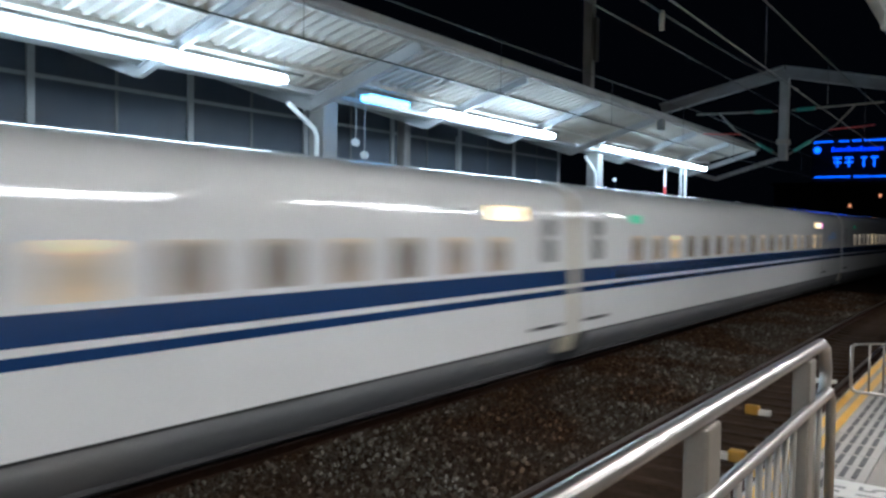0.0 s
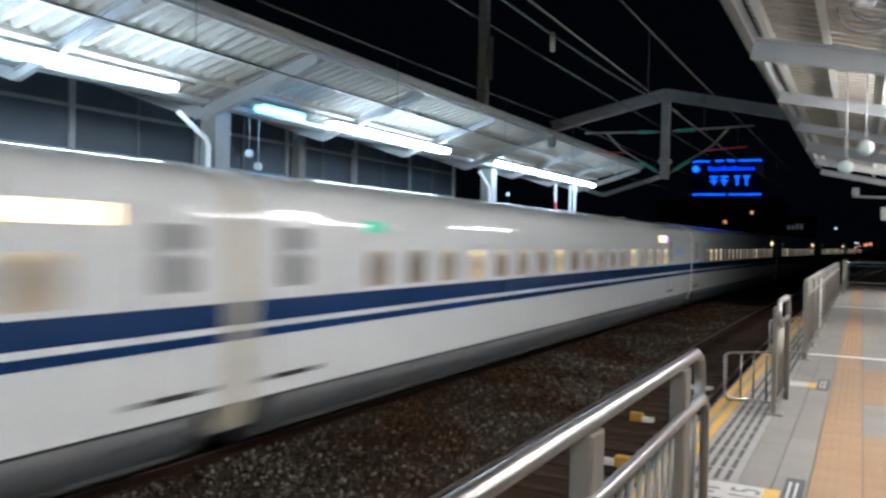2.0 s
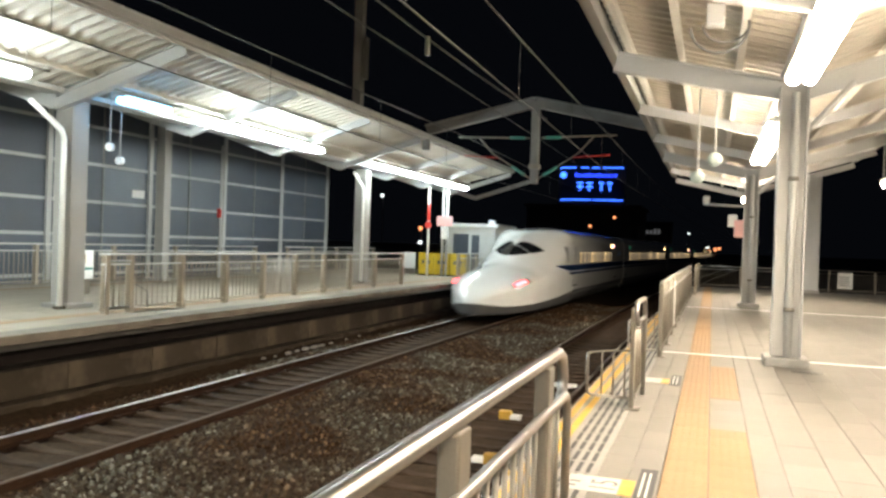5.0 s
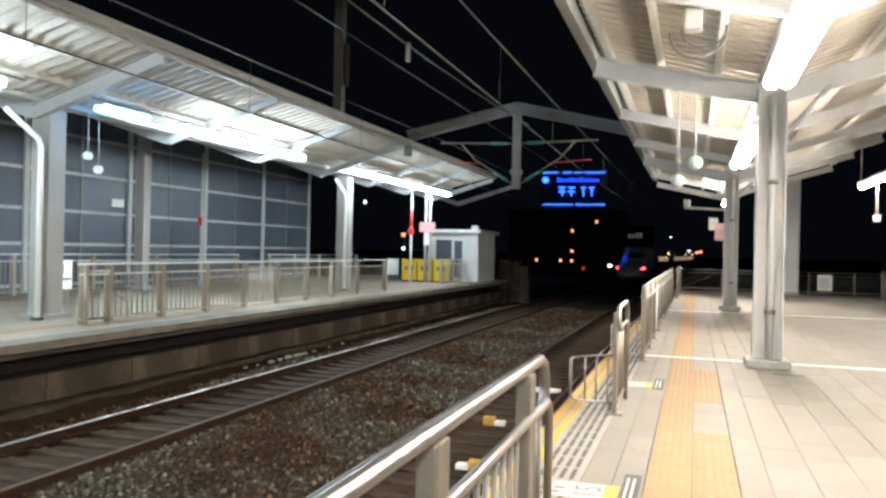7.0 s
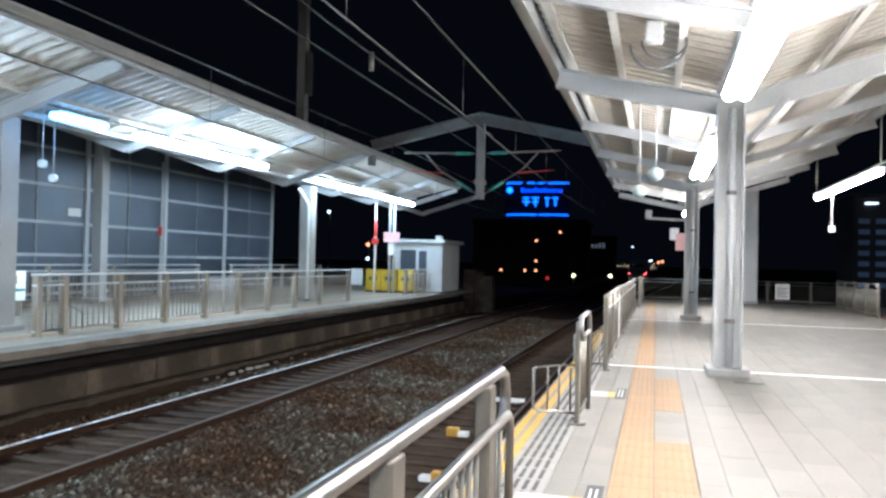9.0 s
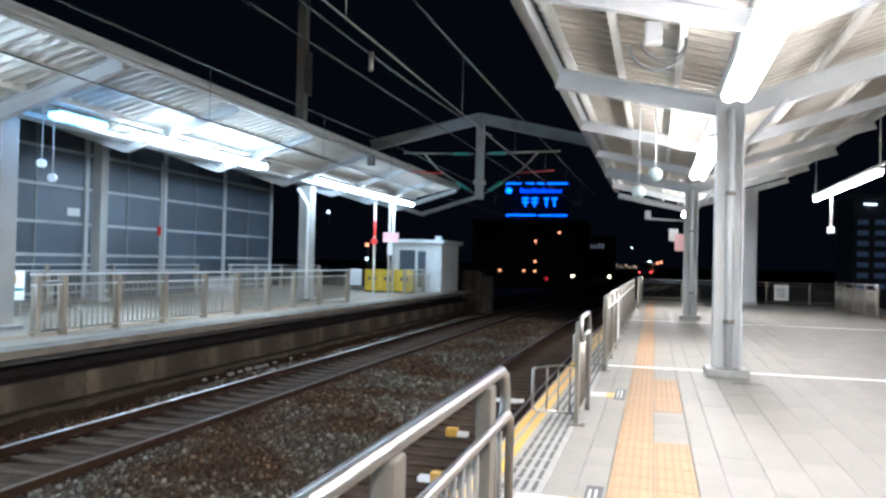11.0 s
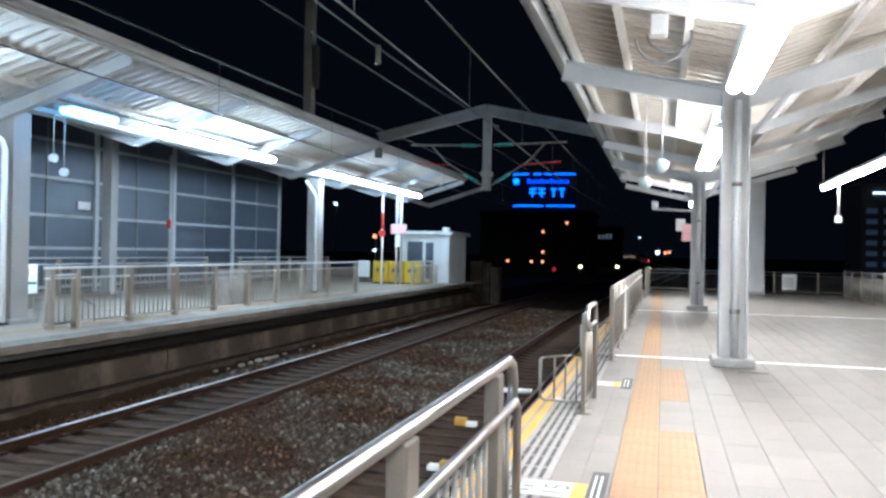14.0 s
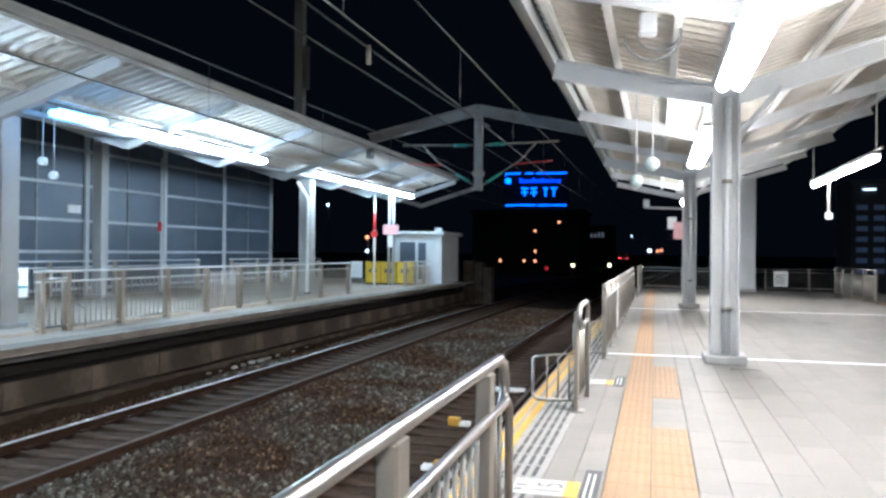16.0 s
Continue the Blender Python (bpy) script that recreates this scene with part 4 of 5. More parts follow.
def dress(car, y0, y1, logo, windows, leading=False):
    """Stripes, windows, doors and signs of one car whose ends stand at y0 and y1."""
    for s in (-1, 1):
        a = y0 if not leading else y0 + NOSE
        a2 = y0 if not leading else y0 + NOSE
        bm = strip(bmesh.new(), a, y1, 1.66, 1.91, s, 0.010)
        part("wide_stripe", bm, M_BLUE, car, "wide dark blue stripe")
        part("thin_stripe", strip(bmesh.new(), a2, y1, 1.49, 1.59, s, 0.010), M_BLUE, car, "thin dark blue stripe")
        part("body_seam", strip(bmesh.new(), a2, y1, 0.765, 0.795, s, 0.003, 1), M_BLACK, car, "dark seam above the skirt")
        first = None
        for w in windows:
            if first is None:
                first = part("window", pane(bmesh.new(), -0.26, 0.26, 1.97, 2.47, s, 0.005), M_WINDOW, car, "lit cabin window with round corners")
                first.matrix_basis = pose(0, w, 0)
            else:
                again(first, pose(0, w, 0), car)
        doors = [y1 - 3.95 if logo else y1 - 1.15]
        if not leading:
            doors.append(y0 + 0.35)
        else:
            doors.append(y0 + NOSE + 0.02)
        for d in doors:
            door = part("door", strip(bmesh.new(), d, d + 0.78, 0.95, 2.95, s, 0.0055, 8), M_TRAIN, car, "white sliding door")
            part("door_window", pane(bmesh.new(), d + 0.17, d + 0.61, 2.05, 2.75, s, 0.008), M_DOORGLASS, door, "grey door window")
            part("door_gap", strip(bmesh.new(), d - 0.02, d - 0.002, 0.95, 2.95, s, 0.002, 8), M_SIGNGREY, door, "dark door gap")
            part("step", strip(bmesh.new(), d - 0.1, d + 0.85, 0.97, 1.03, s, 0.012, 1), M_BLACK, door, "dark door step")
        d = doors[0]
        led = part("led_sign", pane(bmesh.new(), d - 1.35, d - 0.45, 2.72, 2.92, s, 0.006, 0.03), M_LED_O, car, "orange lit destination sign")
        if logo:
            part("led_number", pane(bmesh.new(), d - 0.43, d - 0.1, 2.72, 2.92, s, 0.006, 0.03), M_LED_M, car, "magenta lit sign")
        if not leading:
            part("led_sign_green", pane(bmesh.new(), y0 + 2.25, y0 + 2.75, 2.72, 2.88, s, 0.006, 0.03), M_LED_G, car, "green lit seat sign")
        if logo:
            bm = bmesh.new()
            strip(bm, d + 1.15, d + 2.7, 2.28, 2.44, s, 0.005)
            strip(bm, d + 1.6, d + 2.6, 2.47, 2.56, s, 0.005, 1)
            strip(bm, d + 1.0, d + 1.5, 2.22, 2.27, s, 0.005, 1)
            part("emblem", bm, surface_blue, car, "blue emblem on the flank")


surface_blue = surface("emblem_blue", (0.10, 0.25, 0.50), 0.3, vary=0.15, bump=0.0)


def under(car, y0, y1):
    bm = bmesh.new()
    for s in (-1, 1):
        a, b = (0.35, 1.5) if s > 0 else (-1.5, -0.35)
        box(bm, a, b, y0 + 0.4, y1 - 0.4, 0.32, 0.75)
    part("underframe", bm, M_UNDER, car, "dark equipment under the floor")
    for yb in (y0 + 3.7, y1 - 3.7):
        bm = bmesh.new()
        for s in (-0.95, 0.95):
            box(bm, s - 0.12, s + 0.12, yb - 1.6, yb + 1.6, 0.42, 0.66, 0.03)
        b = part("bogie_frame", bm, M_UNDER, car, "dark bogie frame")
        for dy in (-1.25, 1.25):
            for s in (-0.77, 0.77):
                part("wheel", tubed([(s - 0.06, yb + dy, 0.43), (s + 0.06, yb + dy, 0.43)], 0.43, 20), M_RAIL, b, "steel wheel")


def train_car(logo):
    car = thing("train_car", "white high-speed train car with blue stripes and lit windows", "train car", "train")
    y0, y1 = -CAR / 2 + 0.17, CAR / 2 - 0.17
    part("body", body_shell(bmesh.new(), y0, y1, PROFILE[3:]), M_TRAIN, car, "glossy white body")
    part("skirt", body_shell(bmesh.new(), y0 + 0.35, y1 - 0.35, PROFILE[:4] + [(1.5, 0.779)]), M_SKIRT, car, "dusty grey skirt")
    hood = [(x * 0.985, 0.3 + (z - 0.3) * 0.985) for x, z in PROFILE[2:]]
    part("gangway_hood", body_shell(bmesh.new(), y1, y1 + 0.34, hood, True, 2), M_GAP, car, "cream gangway hood")
    n = 18 if logo else 20
    dress(car, y0, y1, logo, [y0 + 2.6 + 1.06 * i for i in range(n)])
    under(car, y0, y1)
    return car


def nose(u):
    """Half width, top height, shoulder height, bottom and squareness at u of the nose's length."""
    w = np.interp(u, [0, 0.02, 0.06, 0.12, 0.2, 0.32, 0.5, 0.7, 1], [0.12, 0.45, 0.78, 1.06, 1.29, 1.50, 1.63, 1.67, 1.68])
    top = np.interp(u, [0, 0.02, 0.06, 0.12, 0.2, 0.3, 0.42, 0.5, 0.58, 0.66, 0.78, 1], [0.80, 1.04, 1.22, 1.40, 1.60, 1.80, 2.03, 2.36, 2.74, 3.03, 3.32, 3.49])
    sh = np.interp(u, [0, 0.06, 0.2, 0.42, 0.66, 1], [0.72, 0.95, 1.18, 1.42, 1.75, 2.3])
    ex = np.interp(u, [0, 0.15, 0.3, 0.45, 0.56, 0.7, 0.85, 1], [1.0, 1.0, 1.1, 1.55, 1.75, 1.45, 0.95, 0.62])
    return float(w), float(top), float(sh), float(ex)


NOSE = 10.7
TIP = 1.15


def along(u):
    return TIP + u * (NOSE - TIP)


def nose_point(u, th, out=0.0):
    """A point of the nose's upper skin: th runs from 0 at the shoulder to 180 degrees at the other."""
    us = [max(0, min(1, u + d)) for d in (-0.03, -0.015, 0, 0.015, 0.03)]
    w, top, sh, ex = [sum(v) / 5 for v in zip(*(nose(q) for q in us))]
    if u < 0.03:
        w, top, sh, ex = nose(u)
    c, s = math.cos(radians(th)), math.sin(radians(th))
    x = math.copysign(abs(c) ** ex, c) * w
    z = sh + (top - sh) * abs(s) ** ex
    k = max(0.0, min(1.0, (u - 0.70) / 0.28))
    k = k * k * (3 - 2 * k)
    x = x * (1 - k) + math.copysign(side_at(z), c) * k if abs(th - 90) > 1 else 0.0
    return Vector((x * (1 + out / 2), along(u) - out * (1 - u) * 1.5, z + out * s + out * 0.4))


def nose_strip(bm, ys, z0, z1, s, out):
    """A plate on the nose's flank between two heights (functions of y or numbers)."""
    g = []
    for y in ys:
        u = min(1.0, (y - TIP) / (NOSE - TIP))
        a, b = (z0(y), z1(y)) if callable(z0) else (z0, z1)
        row = []
        for z in np.linspace(a, b, 4):
            lo, hi = 0.0, 90.0
            w, top, sh, ex = nose(u)
            if z <= nose_point(u, 0).z:
                x = nose_point(u, 0).x
            else:
                for _ in range(24):
                    m = (lo + hi) / 2
                    lo, hi = (m, hi) if nose_point(u, m).z < z else (lo, m)
                x = nose_point(u, lo).x
            row.append(bm.verts.new((s * (x + out), y, z)))
        g.append(row)
    for a, b in zip(g, g[1:]):
        for k in range(3):
            bm.faces.new((a[k], a[k + 1], b[k + 1], b[k])).smooth = True
    return bm


def nose_patch(bm, us, ths, out):
    g = [[bm.verts.new(nose_point(u, t, out)) for t in ths] for u in us]
    for a, b in zip(g, g[1:]):
        for k in range(len(ths) - 1):
            f = bm.faces.new((a[k], a[k + 1], b[k + 1], b[k]))
            f.smooth = True
    return bm


def end_car():
    """The rearmost car with its long nose; y runs from the nose's tip (0) forward."""
    car = thing("train_end_car", "white streamlined end car with long low nose and red tail lamps", "train car", "train")
    us = [0, 0.006, 0.015, 0.03, 0.05, 0.08, 0.12, 0.16] + list(np.linspace(0.2, 1, 33))
    ths = list(np.linspace(0, 180, 37))
    bm = bmesh.new()
    g = []
    for u in us:
        w, top, sh, ex = nose(u)
        zb = float(np.interp(u, [0, 0.1, 0.3, 0.7, 1], [0.66, 0.54, 0.53, 0.64, 0.78]))
        upper = [nose_point(u, t) for t in ths]
        w = upper[0].x
        mid = sh * 0.5 + zb * 0.5
        low = [Vector((-w * 1.0, along(u), mid)), Vector((-w * 0.985, along(u), zb))]
        low2 = [Vector((w * 0.985, along(u), zb)), Vector((w, along(u), mid))]
        g.append([bm.verts.new(p) for p in low2 + upper + low])
    n = len(g[0])
    for a, b in zip(g, g[1:]):
        for k in range(n - 1):
            f = bm.faces.new((a[k], a[(k + 1) % n], b[(k + 1) % n], b[k]))
            f.smooth = True
    bm.faces.new(g[0][::-1])
    part("nose_shell", bm, M_TRAIN, car, "glossy white nose")
    # grey skirt below the nose
    bm = bmesh.new()
    g = []
    for u in us:
        w = nose_point(u, 0).x
        zb = float(np.interp(u, [0, 0.1, 0.3, 0.7, 1], [0.66, 0.54, 0.53, 0.64, 0.78]))
        y = along(u)
        g.append([bm.verts.new(p) for p in ((w * 0.98, y, zb), (-w * 0.98, y, zb), (-w * 0.90, y + 0.16, 0.27), (w * 0.90, y + 0.16, 0.27))])
    for a, b in zip(g, g[1:]):
        for k in range(4):
            bm.faces.new((a[k], a[(k + 1) % 4], b[(k + 1) % 4], b[k]))
    bm.faces.new(g[0][::-1])
    bm.faces.new(g[-1])
    part("nose_skirt", bm, M_SKIRT, car, "dark nose skirt")
    y0, y1 = NOSE, HEAD - 0.22
    prof = PROFILE[3:]
    part("body", body_shell(bmesh.new(), y0, y1, prof), M_TRAIN, car, "glossy white body")
    part("skirt", body_shell(bmesh.new(), y0, y1 - 0.35, PROFILE[:4] + [(1.5, 0.779)]), M_SKIRT, car, "dusty grey skirt")
    hood = [(x * 0.985, 0.3 + (z - 0.3) * 0.985) for x, z in PROFILE[2:]]
    part("gangway_hood", body_shell(bmesh.new(), y1, y1 + 0.44, hood, True, 2), M_GAP, car, "cream gangway hood")
    # windscreen over the hump, and a teardrop side window behind it on either side
    sill = nose_point(0.475, 90).z

    def low_edge(u):
        z = sill + 1.1 * (u - 0.475)
        return next((a for a in np.linspace(30, 88, 117) if nose_point(u, a).z > z), 88)

    bm = bmesh.new()
    grid = []
    for u in np.linspace(0.48, 0.575, 14):
        low = low_edge(u)
        grid.append([bm.verts.new(nose_point(u, t, 0.012)) for t in np.linspace(low, 180 - low, 33)])
    for a, b in zip(grid, grid[1:]):
        for k in range(32):
            bm.faces.new((a[k], a[k + 1], b[k + 1], b[k])).smooth = True
    part("windscreen", bm, M_TGLASS, car, "dark wraparound windscreen")
    for s in (0, 1):
        bm = bmesh.new()
        grid = []
        for u in np.linspace(0.579, 0.665, 12):
            q = (u - 0.579) / 0.086
            low = low_edge(u)
            high = low + (84 - low) * (0.92 - 0.25 * q) * math.sqrt(max(0.02, 1 - q ** 3))
            grid.append([bm.verts.new(nose_point(u, 180 - t if s else t, 0.012)) for t in np.linspace(low, high, 9)])
        for a, b in zip(grid, grid[1:]):
            for k in range(8):
                bm.faces.new((a[k], a[k + 1], b[k + 1], b[k])).smooth = True
        part("side_window", bm, M_TGLASS, car, "dark teardrop cab side window")
    for a, b in ((12, 25), (155, 168)):
        lamp = part("lamp_cover", nose_patch(bmesh.new(), np.linspace(0.155, 0.29, 8), np.linspace(min(a, b) - 3, max(a, b) + 3, 6), 0.008), M_DOORGLASS, car, "clear lamp cover")
        part("tail_lamp", nose_patch(bmesh.new(), np.linspace(0.17, 0.26, 6), np.linspace(a, b, 5), 0.016), M_TAIL, lamp, "glowing red tail lamp")
    dress(car, 0.0, y1, True, [12.3 + 1.05 * i for i in range(10)], True)
    for s in (-1, 1):
        part("crew_window", nose_strip(bmesh.new(), np.linspace(9.0, 9.42, 5), 2.02, 2.70, s, 0.025), M_DOORGLASS, car, "grey crew window")
        part("stripe_tip", nose_strip(bmesh.new(), np.linspace(7.4, NOSE, 16), lambda y: 1.66 + 0.2 * max(0, (9.6 - y) / 2.2), lambda y: 1.91, s, 0.016), M_BLUE, car, "pointed stripe end")
        part("thin_stripe_tip", nose_strip(bmesh.new(), np.linspace(9.4, NOSE, 6), lambda y: 1.49 + 0.08 * max(0, (10 - y) / 0.6), lambda y: 1.59, s, 0.016), M_BLUE, car, "pointed stripe end")
    under(car, 9.0, y1)
    return car


tail = end_car()
car_logo, car_plain = train_car(True), train_car(False)
cars = [car_plain, car_logo]
for i in range(2, 15):
    cars.append(copy_thing(cars[i % 2], pose(0, 0, 0)))


def nose_at(t):
    """How far along the line the rear nose stands at t seconds."""
    return -91.3 + 22.2 * t + 0.18 * t * t if t < 7.5 else -91.3 + 22.2 * 7.5 + 0.18 * 56.25 + (t - 7.5) * 24.9 - 0.55 * (t - 7.5) ** 2


def on_track(a, b, lift=0.0):
    """Pose of a car whose bogies stand at a and b along the line, with its origin at a."""
    xa, xb = TRACK_FAR + bend(a), TRACK_FAR + bend(b)
    return xa, xb, -math.degrees(math.atan2(xb - xa, b - a))


# ---- catenary ----
GY = 25.0
gantry = thing("catenary_gantry", "weathered steel gantry beam over both tracks with a drop post", "gantry")
APEX = (-5.62, 6.22)
for xe, ze in ((-13.6, 4.75 + 0.1), (2.6, 4.75 + 0.1)):
    bm = bmesh.new()
    dx = -3.75 if xe < APEX[0] else 4.0
    end = (APEX[0] + dx, GY, APEX[1] - 0.225 * abs(dx))
    hbeam(bm, (APEX[0], GY, APEX[1]), end, 0.34, 0.24, 0.05, 0.05)
    part("beam", bm, M_GANTRY, gantry, "grey steel beam")
    part("mast", boxed(end[0] - 0.1, end[0] + 0.1, GY - 0.1, GY + 0.1, 4.7, end[2] - 0.1), M_GANTRY, gantry, "short steel foot on the canopy edge")
part("drop_post", boxed(-5.72, -5.48, GY - 0.12, GY + 0.12, 3.58, 6.1, 0.01), M_GANTRY, gantry, "grey steel drop post")
part("drop_collar", boxed(-5.77, -5.43, GY - 0.17, GY + 0.17, 4.05, 4.2, 0.01), M_STEEL_DULL, gantry)
for s, xt in ((-1, TRACK_FAR), (1, TRACK_NEAR)):
    arm = part("cantilever", tubed([(-5.6 + s * 0.2, GY, 5.06), (-5.6 + s * 2.6, GY, 5.12)], 0.028, 8), M_STEEL_DULL, gantry, "galvanised bracket arm")
    part("insulator", tubed([(-5.6 + s * 0.35, GY, 5.065), (-5.6 + s * 0.85, GY, 5.075)], 0.05, 10), M_GREEN, arm, "green insulator")
    part("stay", tubed([(-5.6 + s * 0.15, GY, 3.75), (-5.6 + s * 1.4, GY, 4.55), (-5.6 + s * 1.9, GY, 5.1)], 0.024, 8), M_STEEL_DULL, arm)
    part("lower_insulator", tubed([(-5.6 + s * 0.3, GY, 3.85), (-5.6 + s * 0.75, GY, 4.13)], 0.05, 10), M_GREEN, arm, "green insulator")
    part("steady_arm", tubed([(-5.6 + s * 1.2, GY, 4.42), (-5.6 + s * 2.4, GY, 4.50)], 0.02, 6), M_RED, arm, "red steady arm")


def wires(centre, name):
    w = thing("overhead_wire", "thin overhead contact and messenger wires above the track", "overhead wire", "overhead wires")
    for z, sag, r in ((3.95, 0.0, 0.011), (4.95, 0.25, 0.013)):
        pts = []
        for y in np.arange(-25, 275, 2.5):
            u = ((y - GY) % 50) / 50
            pts.append((centre + bend(y) + 0.12 * (1 - 2 * abs(2 * u - 1)), y, z - sag * 4 * u * (1 - u) + (0.15 if sag else 0)))
        part("messenger_wire" if sag else "contact_wire", tubed(pts, r, 6), M_WIRE, w)
    for y in np.arange(-22.5, 75, 5):
        u = ((y - GY) % 50) / 50
        part("dropper", tubed([(centre + bend(y), y, 3.95), (centre + bend(y), y, 5.1 - u * (1 - u))], 0.005, 5), M_WIRE, w)


wires(TRACK_FAR, "far")
wires(TRACK_NEAR, "near")
feeder = thing("feeder_cable", "pale feeder cable with an insulator high over the tracks", "cable", "overhead wires")
part("cable", tubed([(-5.75, y, 5.75 + 0.002 * (y - 15) ** 2) for y in np.arange(-20, 30, 2.5)], 0.018, 6), M_WIRE, feeder)
part("insulator", tubed([(-5.75, 15.2, 5.42), (-5.75, 15.2, 5.80)], 0.05, 8), M_STEEL_DULL, feeder, "ribbed insulator")
feeder2 = thing("feeder_cable", "thin dark feeder cable over the tracks", "cable", "overhead wires")
part("cable", tubed([(-6.3, y, 5.55) for y in np.arange(-20, 40, 3)], 0.014, 6), M_WIRE, feeder2)
mast = thing("catenary_mast", "steel catenary mast rising behind the canopy edge", "mast")
part("mast_shaft", boxed(-10.35, -10.1, 21.2, 21.45, 5.5, 13.0), M_GANTRY, mast)
part("mast_plate", boxed(-10.04, -9.96, 21.22, 21.42, 6.35, 7.6), M_STEEL, mast, "pale plate on the mast")
part("mast_foot", boxed(-10.4, -10.05, 21.15, 21.5, 5.2, 5.5), M_GANTRY, mast)

# ---- far platform things ----
hut = thing("platform_hut", "small pale panel hut at the end of the far platform", "hut")
part("wall", boxed(-12.6, -10.15, 37.2, 40.6, 0.0, 2.38, 0.02), M_HUT, hut, "pale panel walls")
part("roof", boxed(-12.8, -9.95, 36.95, 40.8, 2.38, 2.56, 0.03), M_HUT, hut, "flat roof slab")
part("door", boxed(-12.3, -11.5, 37.17, 37.2, 0.05, 2.05), M_SCREEN, hut, "dark glazed door")
part("window", boxed(-11.35, -10.95, 37.17, 37.2, 0.2, 2.0), M_SCREEN, hut, "dark glazed panel")
part("vent_box", boxed(-10.45, -10.15, 37.0, 37.3, 2.56, 2.75, 0.01), M_HUT, hut)
for x0, x1, z1 in ((-10.25, -9.62, 1.03), (-9.58, -9.15, 0.92), (-9.11, -8.6, 0.70)):
    b = thing("lineside_cabinet", "grey steel lineside cabinet standing past the platform's end", "cabinet", "lineside cabinets")
    part("body", boxed(x0, x1, 42.0, 42.7, RAIL - 0.2, z1, 0.02), M_CONC, b)
    part("top", boxed(x0 - 0.03, x1 + 0.03, 41.96, 42.74, z1, z1 + 0.06, 0.01), M_CONC, b)
    part("door", boxed(x0 + 0.05, x1 - 0.05, 41.98, 42.0, RAIL + 0.1, z1 - 0.1), M_CONC, b)
for i in range(3):
    b = thing("yellow_cabinet", "yellow steel cabinet with dark labels on the platform", "cabinet", "yellow cabinets")
    x = -13.0 + 0.8 * i
    part("body", boxed(x - 0.38, x + 0.38, 35.2, 35.9, 0.06, 1.02, 0.02), M_BOX, b)
    part("lid", boxed(x - 0.39, x + 0.39, 35.18, 35.92, 1.02, 1.07, 0.01), M_BOX, b)
    part("plinth", boxed(x - 0.36, x + 0.36, 35.22, 35.88, 0.0, 0.06), M_DARK, b)
    bm = bmesh.new()
    for d in (-0.2, 0.08):
        box(bm, x + d, x + d + 0.13, 35.19, 35.197, 0.55, 0.72)
    part("label", bm, M_SIGNGREY, b, "dark label")
sg = thing("notice_board", "white notice board leaning at the platform's end", "notice board")
part("board", boxed(-14.6, -14.0, 36.4, 36.44, 0.25, 1.05, 0.01), M_SIGNWHITE, sg)
part("stand", boxed(-14.55, -14.05, 36.44, 36.48, 0.0, 0.9), M_STEEL_DULL, sg)
post = thing("signal_post", "white post with red lower part and a red round plate", "post", "signal posts")
part("pole", tubed([(-12.3, 33.5, 0), (-12.3, 33.5, 4.1)], 0.05, 10), M_SIGNWHITE, post)
part("red_band", tubed([(-12.3, 33.5, 2.55), (-12.3, 33.5, 3.3)], 0.056, 10), M_RED, post, "red band")
part("disc", tubed([(-12.3, 33.42, 2.35), (-12.3, 33.48, 2.35)], 0.16, 16), M_RED, post, "red round plate")
post = thing("camera_post", "pair of pale posts with a pink plate", "post", "signal posts")
for x in (-11.95, -11.75):
    part("pole", tubed([(x, 34.5, 0), (x, 34.5, 4.2)], 0.06, 10), M_PAINT, post)
part("plate", boxed(-12.2, -11.45, 34.36, 34.4, 2.35, 2.8), M_PINK, post, "pink plate")
part("small_plate", boxed(-11.97, -11.73, 34.36, 34.4, 1.75, 2.3), M_SIGNWHITE, post)
post = thing("fire_post", "red box on a steel post behind the railing", "post", "signal posts")
part("pole", tubed([(-17.4, 24.9, 0), (-17.4, 24.9, 4.9)], 0.05, 8), M_PAINT, post)
part("box", boxed(-17.47, -17.33, 24.77, 24.85, 2.22, 2.55, 0.01), M_RED, post)
poster = thing("poster_board", "white poster board with green and orange marks on a stand", "poster board")
part("board", boxed(-14.53, -14.5, 14.92, 15.52, 0.38, 1.08, 0.008), M_SIGNWHITE, poster)
part("stand", boxed(-14.56, -14.53, 15.0, 15.44, 0.0, 0.6), M_STEEL_DULL, poster)
part("green_bar", boxed(-14.499, -14.494, 14.96, 15.48, 0.60, 0.66), M_GREEN, poster, "green bar")
part("orange_mark", boxed(-14.499, -14.494, 15.06, 15.25, 0.78, 0.98), M_YELLOW, poster, "orange mark")

# tall wind screen behind the far platform
SX = -18.9
screen = thing("wind_screen", "tall dark glazed screen in a pale steel frame behind the far platform", "wind screen", kind="structure")
post0 = part("upright", boxed(-0.09, 0.09, -0.09, 0.09, -1.5, 6.4), M_PAINT, screen, "pale steel upright")
ups = [4.95 + 4.45 * k for k in range(-4, 8)]
post0.matrix_basis = pose(SX, ups[0], 0)
for y in ups[1:]:
    again(post0, pose(SX, y, 0), screen)
mull = part("mullion", boxed(-0.04, 0.04, -0.04, 0.04, -1.5, 6.2), M_GANTRY, screen)
mull.matrix_basis = pose(SX, ups[0] + 2.22, 0)
for y in ups[1:-1]:
    again(mull, pose(SX, y + 2.22, 0), screen)
bm = bmesh.new()
for z in (0.2, 1.45, 2.5, 3.7, 4.9):
    box(bm, SX - 0.05, SX + 0.05, ups[0], ups[-1], z - 0.05, z + 0.05)
part("transoms", bm, M_BEAM, screen, "grey steel transoms")
zs = (-1.5, 0.2, 1.45, 2.5, 3.7, 4.9, 6.2)
